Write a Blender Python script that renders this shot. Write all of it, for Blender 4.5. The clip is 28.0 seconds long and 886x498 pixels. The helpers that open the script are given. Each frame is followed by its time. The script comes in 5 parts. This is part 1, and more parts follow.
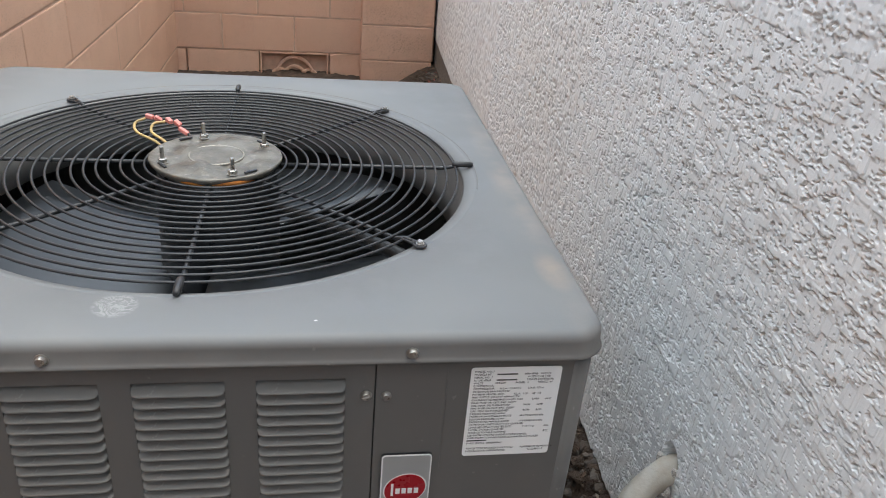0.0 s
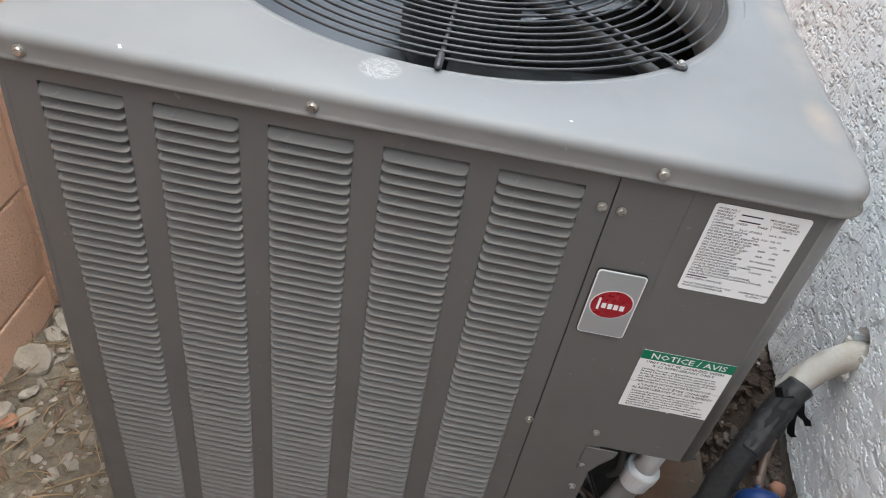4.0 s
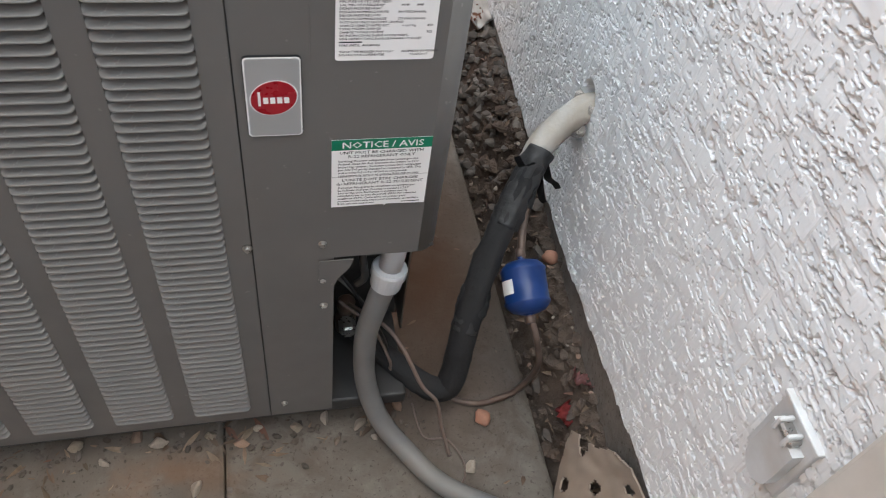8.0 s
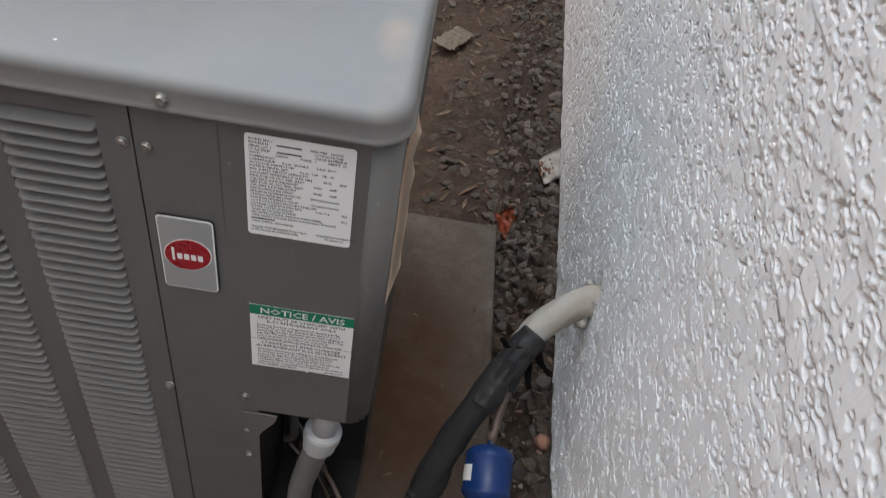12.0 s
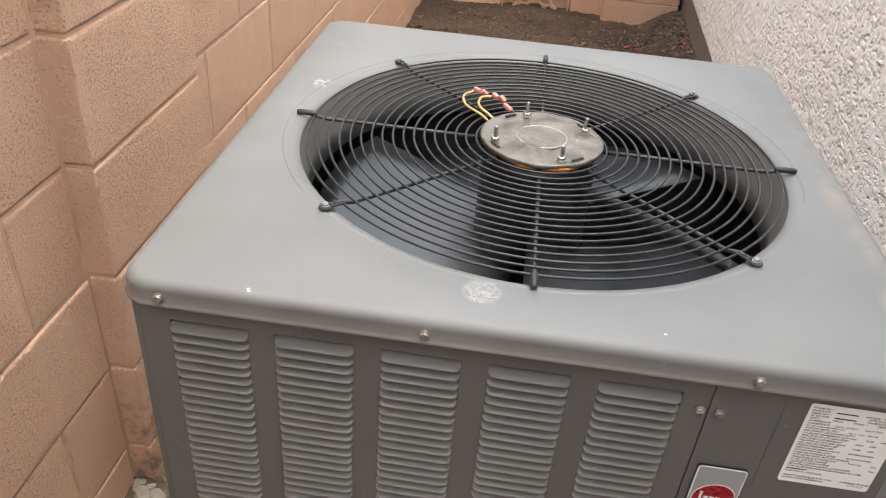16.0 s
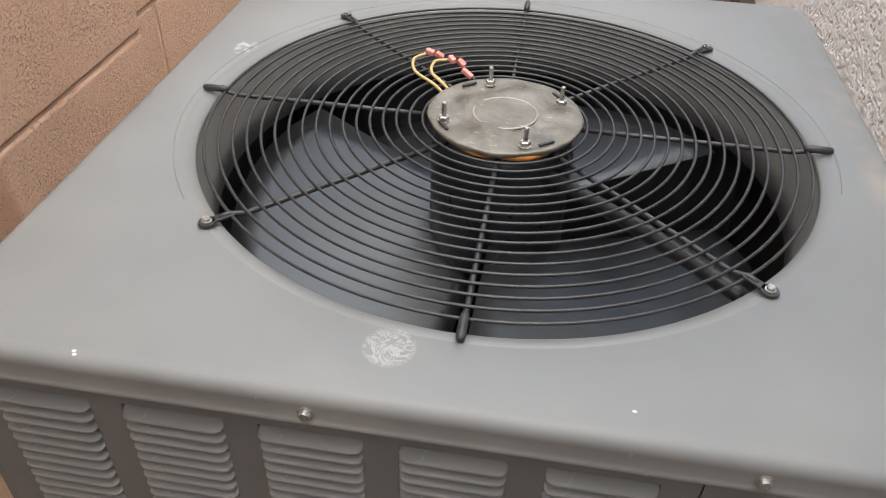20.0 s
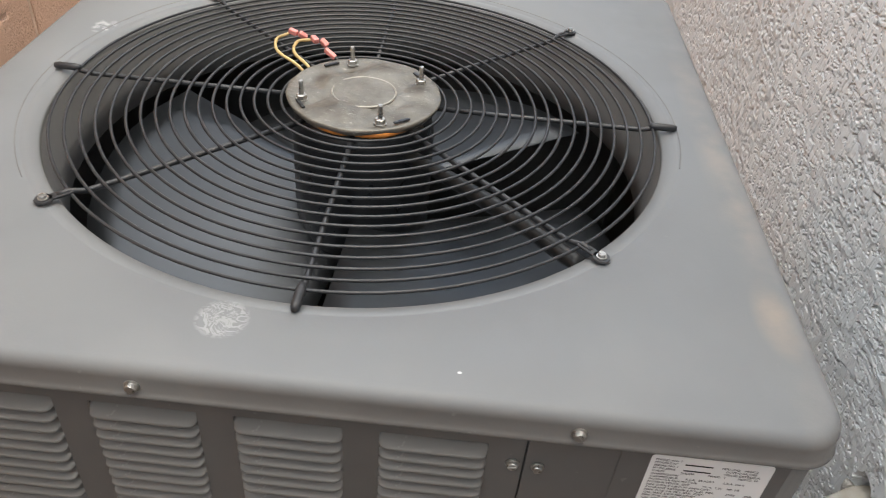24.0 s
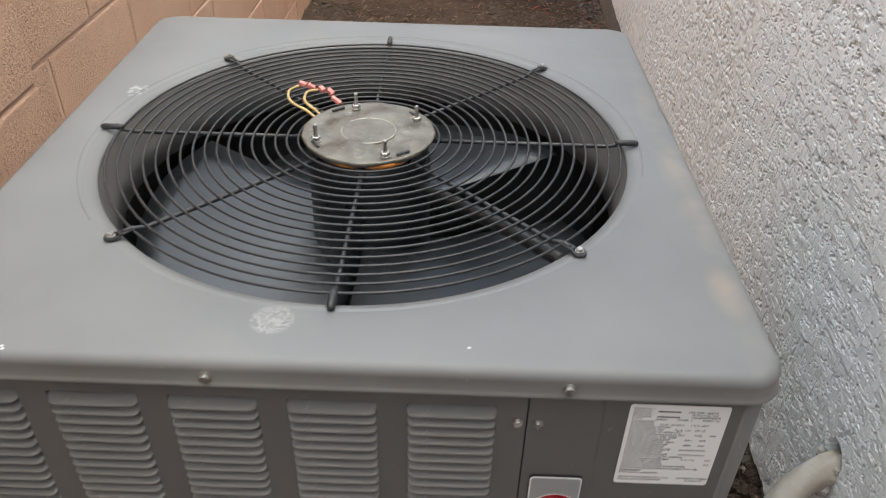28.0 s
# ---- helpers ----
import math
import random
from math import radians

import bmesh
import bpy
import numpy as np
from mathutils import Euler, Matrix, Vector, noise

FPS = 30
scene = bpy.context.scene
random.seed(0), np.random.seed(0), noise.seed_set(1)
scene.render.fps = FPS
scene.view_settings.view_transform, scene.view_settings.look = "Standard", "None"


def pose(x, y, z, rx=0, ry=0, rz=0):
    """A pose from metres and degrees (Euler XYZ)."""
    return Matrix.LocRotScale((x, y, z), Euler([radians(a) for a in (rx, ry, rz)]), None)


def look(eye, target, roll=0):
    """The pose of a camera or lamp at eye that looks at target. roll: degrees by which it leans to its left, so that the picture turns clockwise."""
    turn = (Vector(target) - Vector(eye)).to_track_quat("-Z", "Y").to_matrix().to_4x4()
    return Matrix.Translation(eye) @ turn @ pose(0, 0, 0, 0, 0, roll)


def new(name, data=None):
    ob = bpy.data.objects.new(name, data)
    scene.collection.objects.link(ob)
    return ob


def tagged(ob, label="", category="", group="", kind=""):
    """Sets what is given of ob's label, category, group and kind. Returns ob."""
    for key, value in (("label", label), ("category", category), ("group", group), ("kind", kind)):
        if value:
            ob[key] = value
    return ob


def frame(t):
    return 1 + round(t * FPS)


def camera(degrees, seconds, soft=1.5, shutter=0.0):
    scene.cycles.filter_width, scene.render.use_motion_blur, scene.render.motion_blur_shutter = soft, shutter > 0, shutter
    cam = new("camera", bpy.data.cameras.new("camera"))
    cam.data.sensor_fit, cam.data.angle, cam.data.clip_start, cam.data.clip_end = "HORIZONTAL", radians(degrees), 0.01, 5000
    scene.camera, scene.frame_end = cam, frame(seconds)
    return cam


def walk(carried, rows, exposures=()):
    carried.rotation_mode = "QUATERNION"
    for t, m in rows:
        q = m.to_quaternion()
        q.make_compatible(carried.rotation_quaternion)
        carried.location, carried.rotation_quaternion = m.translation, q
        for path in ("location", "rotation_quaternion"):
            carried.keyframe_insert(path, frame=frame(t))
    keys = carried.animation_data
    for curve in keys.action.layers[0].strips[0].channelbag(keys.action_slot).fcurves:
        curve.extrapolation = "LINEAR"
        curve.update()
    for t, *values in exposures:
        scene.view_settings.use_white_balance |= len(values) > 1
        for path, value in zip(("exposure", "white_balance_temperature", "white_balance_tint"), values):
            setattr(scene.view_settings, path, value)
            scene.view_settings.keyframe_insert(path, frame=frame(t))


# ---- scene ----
SKY, SUN = 0.12, 1.5
BLADES = (203, 323, 83)
EXPOSURES = [(0, 1.4, 6300, 1), (1, 1.34, 6300, 1), (2.2, 1.8, 6450, 1), (6, 1.98, 6100, 1), (9, 1.86, 6350, 2), (11.5, 1.44, 6350, 2), (13.5, 1.34, 6400, 2), (15, 1.76, 6900, 4), (17, 1.8, 6900, 4), (18, 1.6, 6950, 5), (20, 1.55, 6850, 4), (23, 1.52, 6750, 3), (24, 1.44, 6800, 3), (26, 1.46, 6750, 2), (28, 1.42, 6700, 2)]
cam = camera(59.9, 28.0, soft=1.0, shutter=0.4)
PATH = [
    (0, (0.435, -0.511, 1.096), (0.769, 1.234, 0.178), 5.2),
    (0.5, (0.435, -0.503, 1.097), (0.742, 1.222, 0.133), 4.3),
    (1, (0.41, -0.503, 1.093), (0.62, 1.145, -0.021), 5.2),
    (1.5, (0.371, -0.512, 1.101), (0.383, 1.093, -0.092), 6.4),
    (2, (0.351, -0.518, 1.095), (0.277, 1.056, -0.136), 7.4),
    (2.5, (0.356, -0.522, 1.081), (0.263, 1.0, -0.212), 8.9),
    (4.5, (0.362, -0.507, 1.065), (0.385, 0.993, -0.258), 10.1),
    (5, (0.38, -0.488, 1.063), (0.446, 0.998, -0.273), 8.2),
    (5.5, (0.405, -0.471, 1.035), (0.593, 0.959, -0.351), 9.7),
    (6, (0.425, -0.462, 1.011), (0.705, 0.947, -0.38), 10.6),
    (6.5, (0.44, -0.465, 1.013), (0.747, 0.937, -0.38), 9.7),
    (7, (0.464, -0.48, 1.0), (0.743, 0.78, -0.528), 7.3),
    (7.5, (0.488, -0.49, 0.99), (0.845, 0.729, -0.555), 8.0),
    (8, (0.513, -0.502, 0.998), (0.93, 0.719, -0.531), 10.4),
    (8.5, (0.545, -0.484, 1.004), (0.843, 0.778, -0.519), 8.6),
    (9, (0.604, -0.456, 1.009), (0.768, 0.884, -0.467), 11.6),
    (9.5, (0.661, -0.44, 1.017), (0.735, 0.927, -0.441), 12.4),
    (10, (0.684, -0.428, 1.027), (0.732, 0.97, -0.402), 12.5),
    (10.5, (0.692, -0.419, 1.032), (0.76, 0.987, -0.39), 12.8),
    (11, (0.693, -0.42, 1.03), (0.763, 0.979, -0.397), 11.5),
    (11.5, (0.694, -0.427, 1.033), (0.785, 0.969, -0.397), 11.5),
    (13.5, (0.633, -0.42, 1.106), (0.642, 1.195, -0.074), 12.9),
    (14, (0.531, -0.422, 1.116), (0.357, 1.166, -0.087), 9.0),
    (14.5, (0.433, -0.433, 1.142), (0.272, 1.176, -0.035), 4.3),
    (15, (0.364, -0.467, 1.148), (0.203, 1.161, -0.002), 4.0),
    (15.5, (0.317, -0.498, 1.155), (0.173, 1.138, 0.013), 3.8),
    (16, (0.285, -0.504, 1.16), (0.15, 1.152, 0.047), 4.9),
    (16.5, (0.27, -0.475, 1.15), (0.077, 1.146, -0.005), 4.7),
    (17, (0.291, -0.392, 1.137), (0.039, 1.18, -0.073), 3.8),
    (17.5, (0.328, -0.318, 1.125), (0.09, 1.24, -0.107), 2.6),
    (18, (0.343, -0.292, 1.122), (0.068, 1.251, -0.12), 0.7),
    (18.5, (0.353, -0.292, 1.123), (0.068, 1.254, -0.113), -0.0),
    (19, (0.363, -0.299, 1.124), (0.119, 1.254, -0.112), 0.8),
    (19.5, (0.367, -0.304, 1.122), (0.134, 1.244, -0.123), 1.0),
    (20, (0.36, -0.301, 1.12), (0.145, 1.245, -0.131), 2.0),
    (20.5, (0.351, -0.301, 1.126), (0.116, 1.261, -0.1), 2.2),
    (22.5, (0.391, -0.301, 1.119), (0.254, 1.245, -0.142), 2.8),
    (23, (0.409, -0.299, 1.109), (0.354, 1.228, -0.181), 4.3),
    (23.5, (0.412, -0.308, 1.125), (0.359, 1.256, -0.12), 3.8),
    (24, (0.424, -0.311, 1.115), (0.403, 1.249, -0.135), 5.5),
    (24.5, (0.43, -0.328, 1.12), (0.481, 1.231, -0.132), 4.7),
    (25, (0.402, -0.393, 1.143), (0.435, 1.2, -0.066), 3.5),
    (25.5, (0.384, -0.468, 1.157), (0.435, 1.177, 0.021), 3.3),
    (26, (0.385, -0.487, 1.162), (0.454, 1.165, 0.036), 5.1),
    (26.5, (0.417, -0.434, 1.157), (0.418, 1.192, -0.008), 3.0),
    (27, (0.439, -0.395, 1.155), (0.394, 1.213, -0.034), 1.4),
    (27.5, (0.445, -0.389, 1.162), (0.423, 1.239, 0.0), 1.5),
    (28, (0.419, -0.421, 1.164), (0.404, 1.2, -0.007), 1.6),
]
walk(cam, [(t, look(e, g, r)) for t, e, g, r in PATH], EXPOSURES)

# ---- world and light ----
world = bpy.data.worlds.new("world")
scene.world = world
world.use_nodes = True
wn = world.node_tree
sky = wn.nodes.new("ShaderNodeTexSky")
sky.sky_type = "NISHITA"
sky.sun_disc = False
sky.sun_elevation = radians(80)
sky.sun_rotation = radians(98)
sky.dust_density = 4.0
sky.ozone_density = 0.6
wn.links.new(sky.outputs[0], wn.nodes["Background"].inputs[0])
wn.nodes["Background"].inputs[1].default_value = SKY
sun = new("sun", bpy.data.lights.new("sun", "SUN"))
sun.data.energy = SUN
sun.data.angle = radians(130)
sun.data.color = (1.0, 0.99, 0.975)
sun.matrix_world = look((0.4 + 1.0, 0.3 - 0.5, 6.0), (0.4, 0.3, 0.0))


# ---- measures of the unit ----
X0, X1, Y0, Y1 = -0.033, 0.680, 0.005, 0.745
ZB, ZL, ZT = 0.03, 0.7250, 0.750
CX, CY = 0.3235, 0.366


# ---- materials ----
def mat(name, color, rough=0.6, metal=0.0, spec=0.5):
    m = bpy.data.materials.new(name)
    m.use_nodes = True
    b = m.node_tree.nodes["Principled BSDF"]
    b.inputs["Base Color"].default_value = (*color, 1)
    b.inputs["Roughness"].default_value = rough
    b.inputs["Metallic"].default_value = metal
    b.inputs["Specular IOR Level"].default_value = spec
    return m


class Nodes:
    """Short hand for node graphs."""

    def __init__(self, m):
        self.m, self.t = m, m.node_tree
        self.bsdf = self.t.nodes["Principled BSDF"]
        self.pos = self.t.nodes.new("ShaderNodeTexCoord").outputs["Object"]
        self.geo = self.t.nodes.new("ShaderNodeNewGeometry")

    def link(self, a, b):
        self.t.links.new(a, b)

    def mapped(self, scale, src=None, loc=(0, 0, 0)):
        n = self.t.nodes.new("ShaderNodeMapping")
        n.inputs["Scale"].default_value = scale
        n.inputs["Location"].default_value = loc
        self.link(src or self.pos, n.inputs["Vector"])
        return n.outputs[0]

    def noise(self, scale, detail=4, rough=0.55, src=None, dist=0.0):
        n = self.t.nodes.new("ShaderNodeTexNoise")
        n.inputs["Scale"].default_value = scale
        n.inputs["Detail"].default_value = detail
        n.inputs["Roughness"].default_value = rough
        n.inputs["Distortion"].default_value = dist
        self.link(src or self.pos, n.inputs["Vector"])
        return n.outputs["Fac"]

    def voronoi(self, scale, feature="F1", src=None, out="Distance"):
        n = self.t.nodes.new("ShaderNodeTexVoronoi")
        n.feature = feature
        n.inputs["Scale"].default_value = scale
        self.link(src or self.pos, n.inputs["Vector"])
        return n.outputs[out]

    def ramp(self, fac, stops):
        n = self.t.nodes.new("ShaderNodeValToRGB")
        while len(n.color_ramp.elements) < len(stops):
            n.color_ramp.elements.new(0.5)
        for e, (p, c) in zip(n.color_ramp.elements, stops):
            e.position = p
            e.color = (*c, 1) if isinstance(c, tuple) else (c, c, c, 1)
        self.link(fac, n.inputs[0])
        return n.outputs[0]

    def mix(self, fac, a, b, mode="MIX"):
        n = self.t.nodes.new("ShaderNodeMix")
        n.data_type, n.blend_type = "RGBA", mode
        for v, s in ((fac, n.inputs[0]), (a, n.inputs[6]), (b, n.inputs[7])):
            if isinstance(v, tuple):
                s.default_value = (*v, 1)
            elif isinstance(v, (int, float)):
                s.default_value = v
            else:
                self.link(v, s)
        return n.outputs[2]

    def math(self, op, a, b=0.0, clamp=False):
        n = self.t.nodes.new("ShaderNodeMath")
        n.operation, n.use_clamp = op, clamp
        for v, s in ((a, n.inputs[0]), (b, n.inputs[1])):
            if isinstance(v, (int, float)):
                s.default_value = v
            else:
                self.link(v, s)
        return n.outputs[0]

    def spot(self, centre, size, edge=0.5):
        """1 inside an ellipsoid round centre, 0 outside."""
        n = self.t.nodes.new("ShaderNodeVectorMath")
        n.operation = "SUBTRACT"
        self.link(self.pos, n.inputs[0])
        n.inputs[1].default_value = centre
        d = self.t.nodes.new("ShaderNodeVectorMath")
        d.operation = "DIVIDE"
        self.link(n.outputs[0], d.inputs[0])
        d.inputs[1].default_value = size
        e = self.t.nodes.new("ShaderNodeVectorMath")
        e.operation = "LENGTH"
        self.link(d.outputs[0], e.inputs[0])
        return self.ramp(e.outputs["Value"], [(edge, 1.0), (1.0, 0.0)])

    def random(self):
        return self.t.nodes.new("ShaderNodeObjectInfo").outputs["Random"]

    def color(self, c):
        self.link(c, self.bsdf.inputs["Base Color"])

    def rough(self, c):
        self.link(c, self.bsdf.inputs["Roughness"])

    def bump(self, h, strength=0.3, dist=0.002, prev=None):
        n = self.t.nodes.new("ShaderNodeBump")
        n.inputs["Strength"].default_value = strength
        n.inputs["Distance"].default_value = dist
        self.link(h, n.inputs["Height"])
        if prev is not None:
            self.link(prev, n.inputs["Normal"])
        self.link(n.outputs[0], self.bsdf.inputs["Normal"])
        return n.outputs[0]


def painted_steel(name, base, rough=0.42, stains=False):
    m = mat(name, base, rough)
    n = Nodes(m)
    big = n.noise(5, 5)
    fine = n.noise(160, 3)
    c = n.mix(n.ramp(big, [(0.3, 0.0), (0.75, 1.0)]), tuple(v * 0.93 for v in base), tuple(min(1, v * 1.07) for v in base))
    c = n.mix(n.math("MULTIPLY", fine, 0.12), c, tuple(v * 0.75 for v in base))
    specks = n.ramp(n.noise(95, 2), [(0.73, 0.0), (0.76, 1.0)])
    c = n.mix(n.math("MULTIPLY", specks, 0.10), c, (0.55, 0.54, 0.52))
    if stains:
        # top painted paler and bluer for its skylight, the skirt keeps the base paint
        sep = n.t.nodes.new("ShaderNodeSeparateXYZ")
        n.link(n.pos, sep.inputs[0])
        top_light = n.math("MULTIPLY", n.ramp(n.math("MULTIPLY", n.math("SUBTRACT", sep.outputs["Z"], 0.735), 60.0, True), [(0.35, 0.0), (0.88, 1.0)]), n.ramp(n.noise(7, 5), [(0.2, 0.75), (0.8, 1.0)]))
        c = n.mix(top_light, c, (0.163, 0.172, 0.183))
        # dried water splash, bird lime and sun-baked rust on the lid
        rings = n.math("FRACT", n.math("MULTIPLY", n.noise(70, 3, dist=2.0), 6.0))
        splash = n.math("MULTIPLY", n.spot((0.278, 0.047, 0.75), (0.019, 0.019, 0.05), 0.75), n.ramp(rings, [(0.35, 0.12), (0.6, 1.0)]))
        c = n.mix(n.math("MULTIPLY", splash, 0.33), c, (0.55, 0.56, 0.56))
        splash = n.math("MULTIPLY", n.spot((0.020, 0.472, 0.75), (0.014, 0.020, 0.05), 0.6), n.ramp(n.noise(120, 4), [(0.45, 0.0), (0.6, 1.0)]))
        c = n.mix(n.math("MULTIPLY", splash, 0.4), c, (0.62, 0.62, 0.62))
        edge = n.math("MULTIPLY", n.spot((0.664, 0.30, 0.75), (0.022, 0.40, 0.05), 0.1), n.ramp(n.noise(14, 5), [(0.42, 0.0), (0.62, 1.0)]))
        c = n.mix(n.math("MULTIPLY", edge, 0.45), c, (0.31, 0.265, 0.225))
        edge = n.math("MULTIPLY", n.spot((0.660, 0.105, 0.75), (0.018, 0.045, 0.05), 0.15), n.ramp(n.noise(25, 5), [(0.3, 0.1), (0.6, 1.0)]))
        c = n.mix(n.math("MULTIPLY", edge, 0.6), c, (0.34, 0.275, 0.215))
        for x, y in ((0.4375, 0.0215), (0.078, 0.006), (0.0795, 0.0035)):
            c = n.mix(n.spot((x, y, 0.75), (0.0018, 0.0013, 0.05), 0.6), c, (0.6, 0.6, 0.6))
        dust = n.ramp(n.noise(9, 6), [(0.45, 0.0), (0.8, 1.0)])
        c = n.mix(n.math("MULTIPLY", dust, 0.16), c, (0.36, 0.36, 0.35))
    n.color(c)
    n.rough(n.ramp(n.noise(18, 4), [(0.3, rough - 0.06), (0.8, rough + 0.14)]))
    n.bump(n.noise(420, 2), 0.10, 0.0006)
    return m


def simple(name, base, rough=0.6, metal=0.0, vary=0.12, scale=30, bump=0.15, dist=0.001, dirt=None, spec=0.5):
    m = mat(name, base, rough, metal, spec)
    n = Nodes(m)
    f = n.noise(scale, 5)
    c = n.mix(n.ramp(f, [(0.3, 0.0), (0.7, 1.0)]), tuple(v * (1 - vary) for v in base), tuple(min(1, v * (1 + vary)) for v in base))
    if dirt:
        c = n.mix(n.ramp(n.noise(scale * 0.4, 6, dist=0.5), [(0.5, 0.0), (0.68, 0.8)]), c, dirt)
    n.color(c)
    n.rough(n.ramp(n.noise(scale * 2, 3), [(0.3, max(0.05, rough - 0.1)), (0.7, min(1, rough + 0.1))]))
    n.bump(n.noise(scale * 6, 3), bump, dist)
    return m


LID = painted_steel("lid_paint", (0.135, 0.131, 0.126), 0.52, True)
# rust-stained brownish side paint, darkened further for the shade of the house gap
SIDE = simple("stained_shaded_side", (0.080, 0.071, 0.060), 0.6, vary=0.15, scale=9, dirt=(0.075, 0.045, 0.028))
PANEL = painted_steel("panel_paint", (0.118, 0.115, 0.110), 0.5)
# panel paint again, made paler for the light on the upturned slats
LIT_SLAT = painted_steel("lit_louver_paint", (0.150, 0.144, 0.134), 0.5)
# near-black, the shade inside and under the cabinet is put into this colour
INSIDE = simple("dark_inside", (0.03, 0.03, 0.03), 0.6)
SHROUD = painted_steel("shroud_paint", (0.22, 0.213, 0.205), 0.5)
WIRE = simple("guard_coating", (0.026, 0.027, 0.030), 0.4, vary=0.3, scale=60, bump=0.25)
BLADE = simple("blade_paint", (0.086, 0.094, 0.106), 0.42, metal=0.9, vary=0.1, scale=6, bump=0.0)
MOTOR = simple("motor_paint", (0.018, 0.019, 0.021), 0.35)
ZINC = simple("zinc_steel", (0.46, 0.45, 0.43), 0.32, metal=0.9, scale=90)


def plate_material():
    m = mat("weathered_plate", (0.22, 0.205, 0.18), 0.45, 0.4)
    n = Nodes(m)
    c = n.ramp(n.noise(48, 5, 0.6), [(0.3, (0.125, 0.115, 0.098)), (0.7, (0.20, 0.188, 0.164))])
    for x, y, w in ((-0.028, -0.046, 0.021), (0.012, 0.050, 0.018), (-0.046, 0.022, 0.016), (0.052, 0.012, 0.017), (0.040, -0.040, 0.013)):
        smudge = n.math("MULTIPLY", n.spot((CX + x, CY + y, ZT + 0.008), (w, w * 0.8, 0.03), 0.2), n.ramp(n.noise(90, 4), [(0.3, 0.3), (0.6, 0.85)]))
        c = n.mix(smudge, c, (0.060, 0.052, 0.044))
    scuff = n.ramp(n.noise(120, 5, 0.7, src=n.mapped((1, 2.2, 1)), dist=1.5), [(0.60, 0.0), (0.66, 0.8)])
    c = n.mix(scuff, c, (0.36, 0.345, 0.315))
    n.color(c)
    n.rough(n.ramp(n.noise(70, 4), [(0.3, 0.32), (0.7, 0.6)]))
    n.bump(n.noise(85, 5, 0.6), 0.5, 0.003)
    return m


RUST = simple("orange_rust", (0.52, 0.19, 0.04), 0.8, vary=0.35, scale=50)
COVER = plate_material()
# embossed ring, paler than the plate
RING = simple("pale_ring", (0.36, 0.34, 0.305), 0.45, metal=0.3, scale=80)
OUTLET = simple("painted_outlet", (0.60, 0.605, 0.60), 0.5, vary=0.05, scale=25, dirt=(0.5, 0.48, 0.45))
YELLOW = simple("yellow_insulation", (0.52, 0.37, 0.16), 0.45, vary=0.2)
PINK = simple("pink_connector", (0.70, 0.26, 0.23), 0.4, vary=0.12)
BLACK_WIRE = simple("black_insulation", (0.012, 0.012, 0.012), 0.4)
PAPER = simple("label_paper", (0.80, 0.80, 0.79), 0.42, vary=0.04, scale=12, bump=0.05)
INK = mat("black_ink", (0.012, 0.012, 0.013), 0.6)
GREEN = simple("green_ink", (0.006, 0.17, 0.09), 0.42, vary=0.06)
WHITE_INK = mat("white_ink", (0.75, 0.76, 0.75), 0.5)
SILVER = simple("brushed_plate", (0.40, 0.415, 0.42), 0.38, metal=0.4, vary=0.03, scale=20, bump=0.0)
RED = simple("red_enamel", (0.28, 0.011, 0.02), 0.3, vary=0.05)
FOAM = simple("black_foam", (0.014, 0.014, 0.015), 0.85, vary=0.35, scale=22, bump=0.5, dist=0.003)
TAPE = simple("black_tape", (0.022, 0.022, 0.023), 0.6, vary=0.3, scale=40, bump=0.35, dist=0.002)
OLD_FOAM = simple("painted_foam", (0.42, 0.40, 0.365), 0.75, vary=0.14, scale=26, bump=0.35, dist=0.002, dirt=(0.36, 0.31, 0.24))
COPPER = simple("dull_copper", (0.135, 0.10, 0.082), 0.55, metal=0.4, vary=0.35, scale=45, dirt=(0.10, 0.06, 0.045))
BLUE = simple("blue_enamel", (0.008, 0.034, 0.145), 0.40, vary=0.12, scale=25)
HOSE = simple("grey_vinyl", (0.145, 0.145, 0.143), 0.6, vary=0.15, scale=22, dirt=(0.17, 0.16, 0.145))
PVC = simple("white_pvc", (0.40, 0.41, 0.42), 0.4, vary=0.08, scale=25)
SCALE_RUST = simple("brown_cable", (0.15, 0.11, 0.093), 0.6)
CARD = simple("cardboard", (0.26, 0.205, 0.16), 0.85, vary=0.12, scale=20, dirt=(0.22, 0.165, 0.12))
PUTTY = simple("duct_putty", (0.46, 0.43, 0.39), 0.85, vary=0.15, scale=60, bump=0.8, dist=0.004)
PINK_LITTER = simple("pink_plastic", (0.33, 0.15, 0.14), 0.5, vary=0.3, scale=60)
RED_LITTER = simple("red_plastic", (0.28, 0.045, 0.045), 0.4, vary=0.4, scale=60)
ORANGE_FILM = simple("orange_film", (0.42, 0.10, 0.05), 0.35, vary=0.4, scale=45)
BRICK_CHIP = simple("orange_chip", (0.30, 0.15, 0.10), 0.85, vary=0.3, scale=40, bump=0.5)
WRAPPER = simple("white_wrapper", (0.6, 0.56, 0.52), 0.5, vary=0.2, scale=30)
TRIM_PAINT = simple("tan_trim", (0.55, 0.44, 0.34), 0.6, vary=0.1, scale=20, dirt=(0.45, 0.25, 0.12))
CORNER_PAINT = simple("pale_trim", (0.60, 0.56, 0.50), 0.6, vary=0.12, scale=14, dirt=(0.48, 0.33, 0.2))
STICK = simple("dry_stick", (0.22, 0.16, 0.10), 0.85, vary=0.3, scale=40)
LEAF = simple("dry_leaf", (0.32, 0.24, 0.15), 0.8, vary=0.4, scale=40)
RED_LEAF = simple("dry_red_leaf", (0.26, 0.07, 0.05), 0.8, vary=0.4, scale=40)


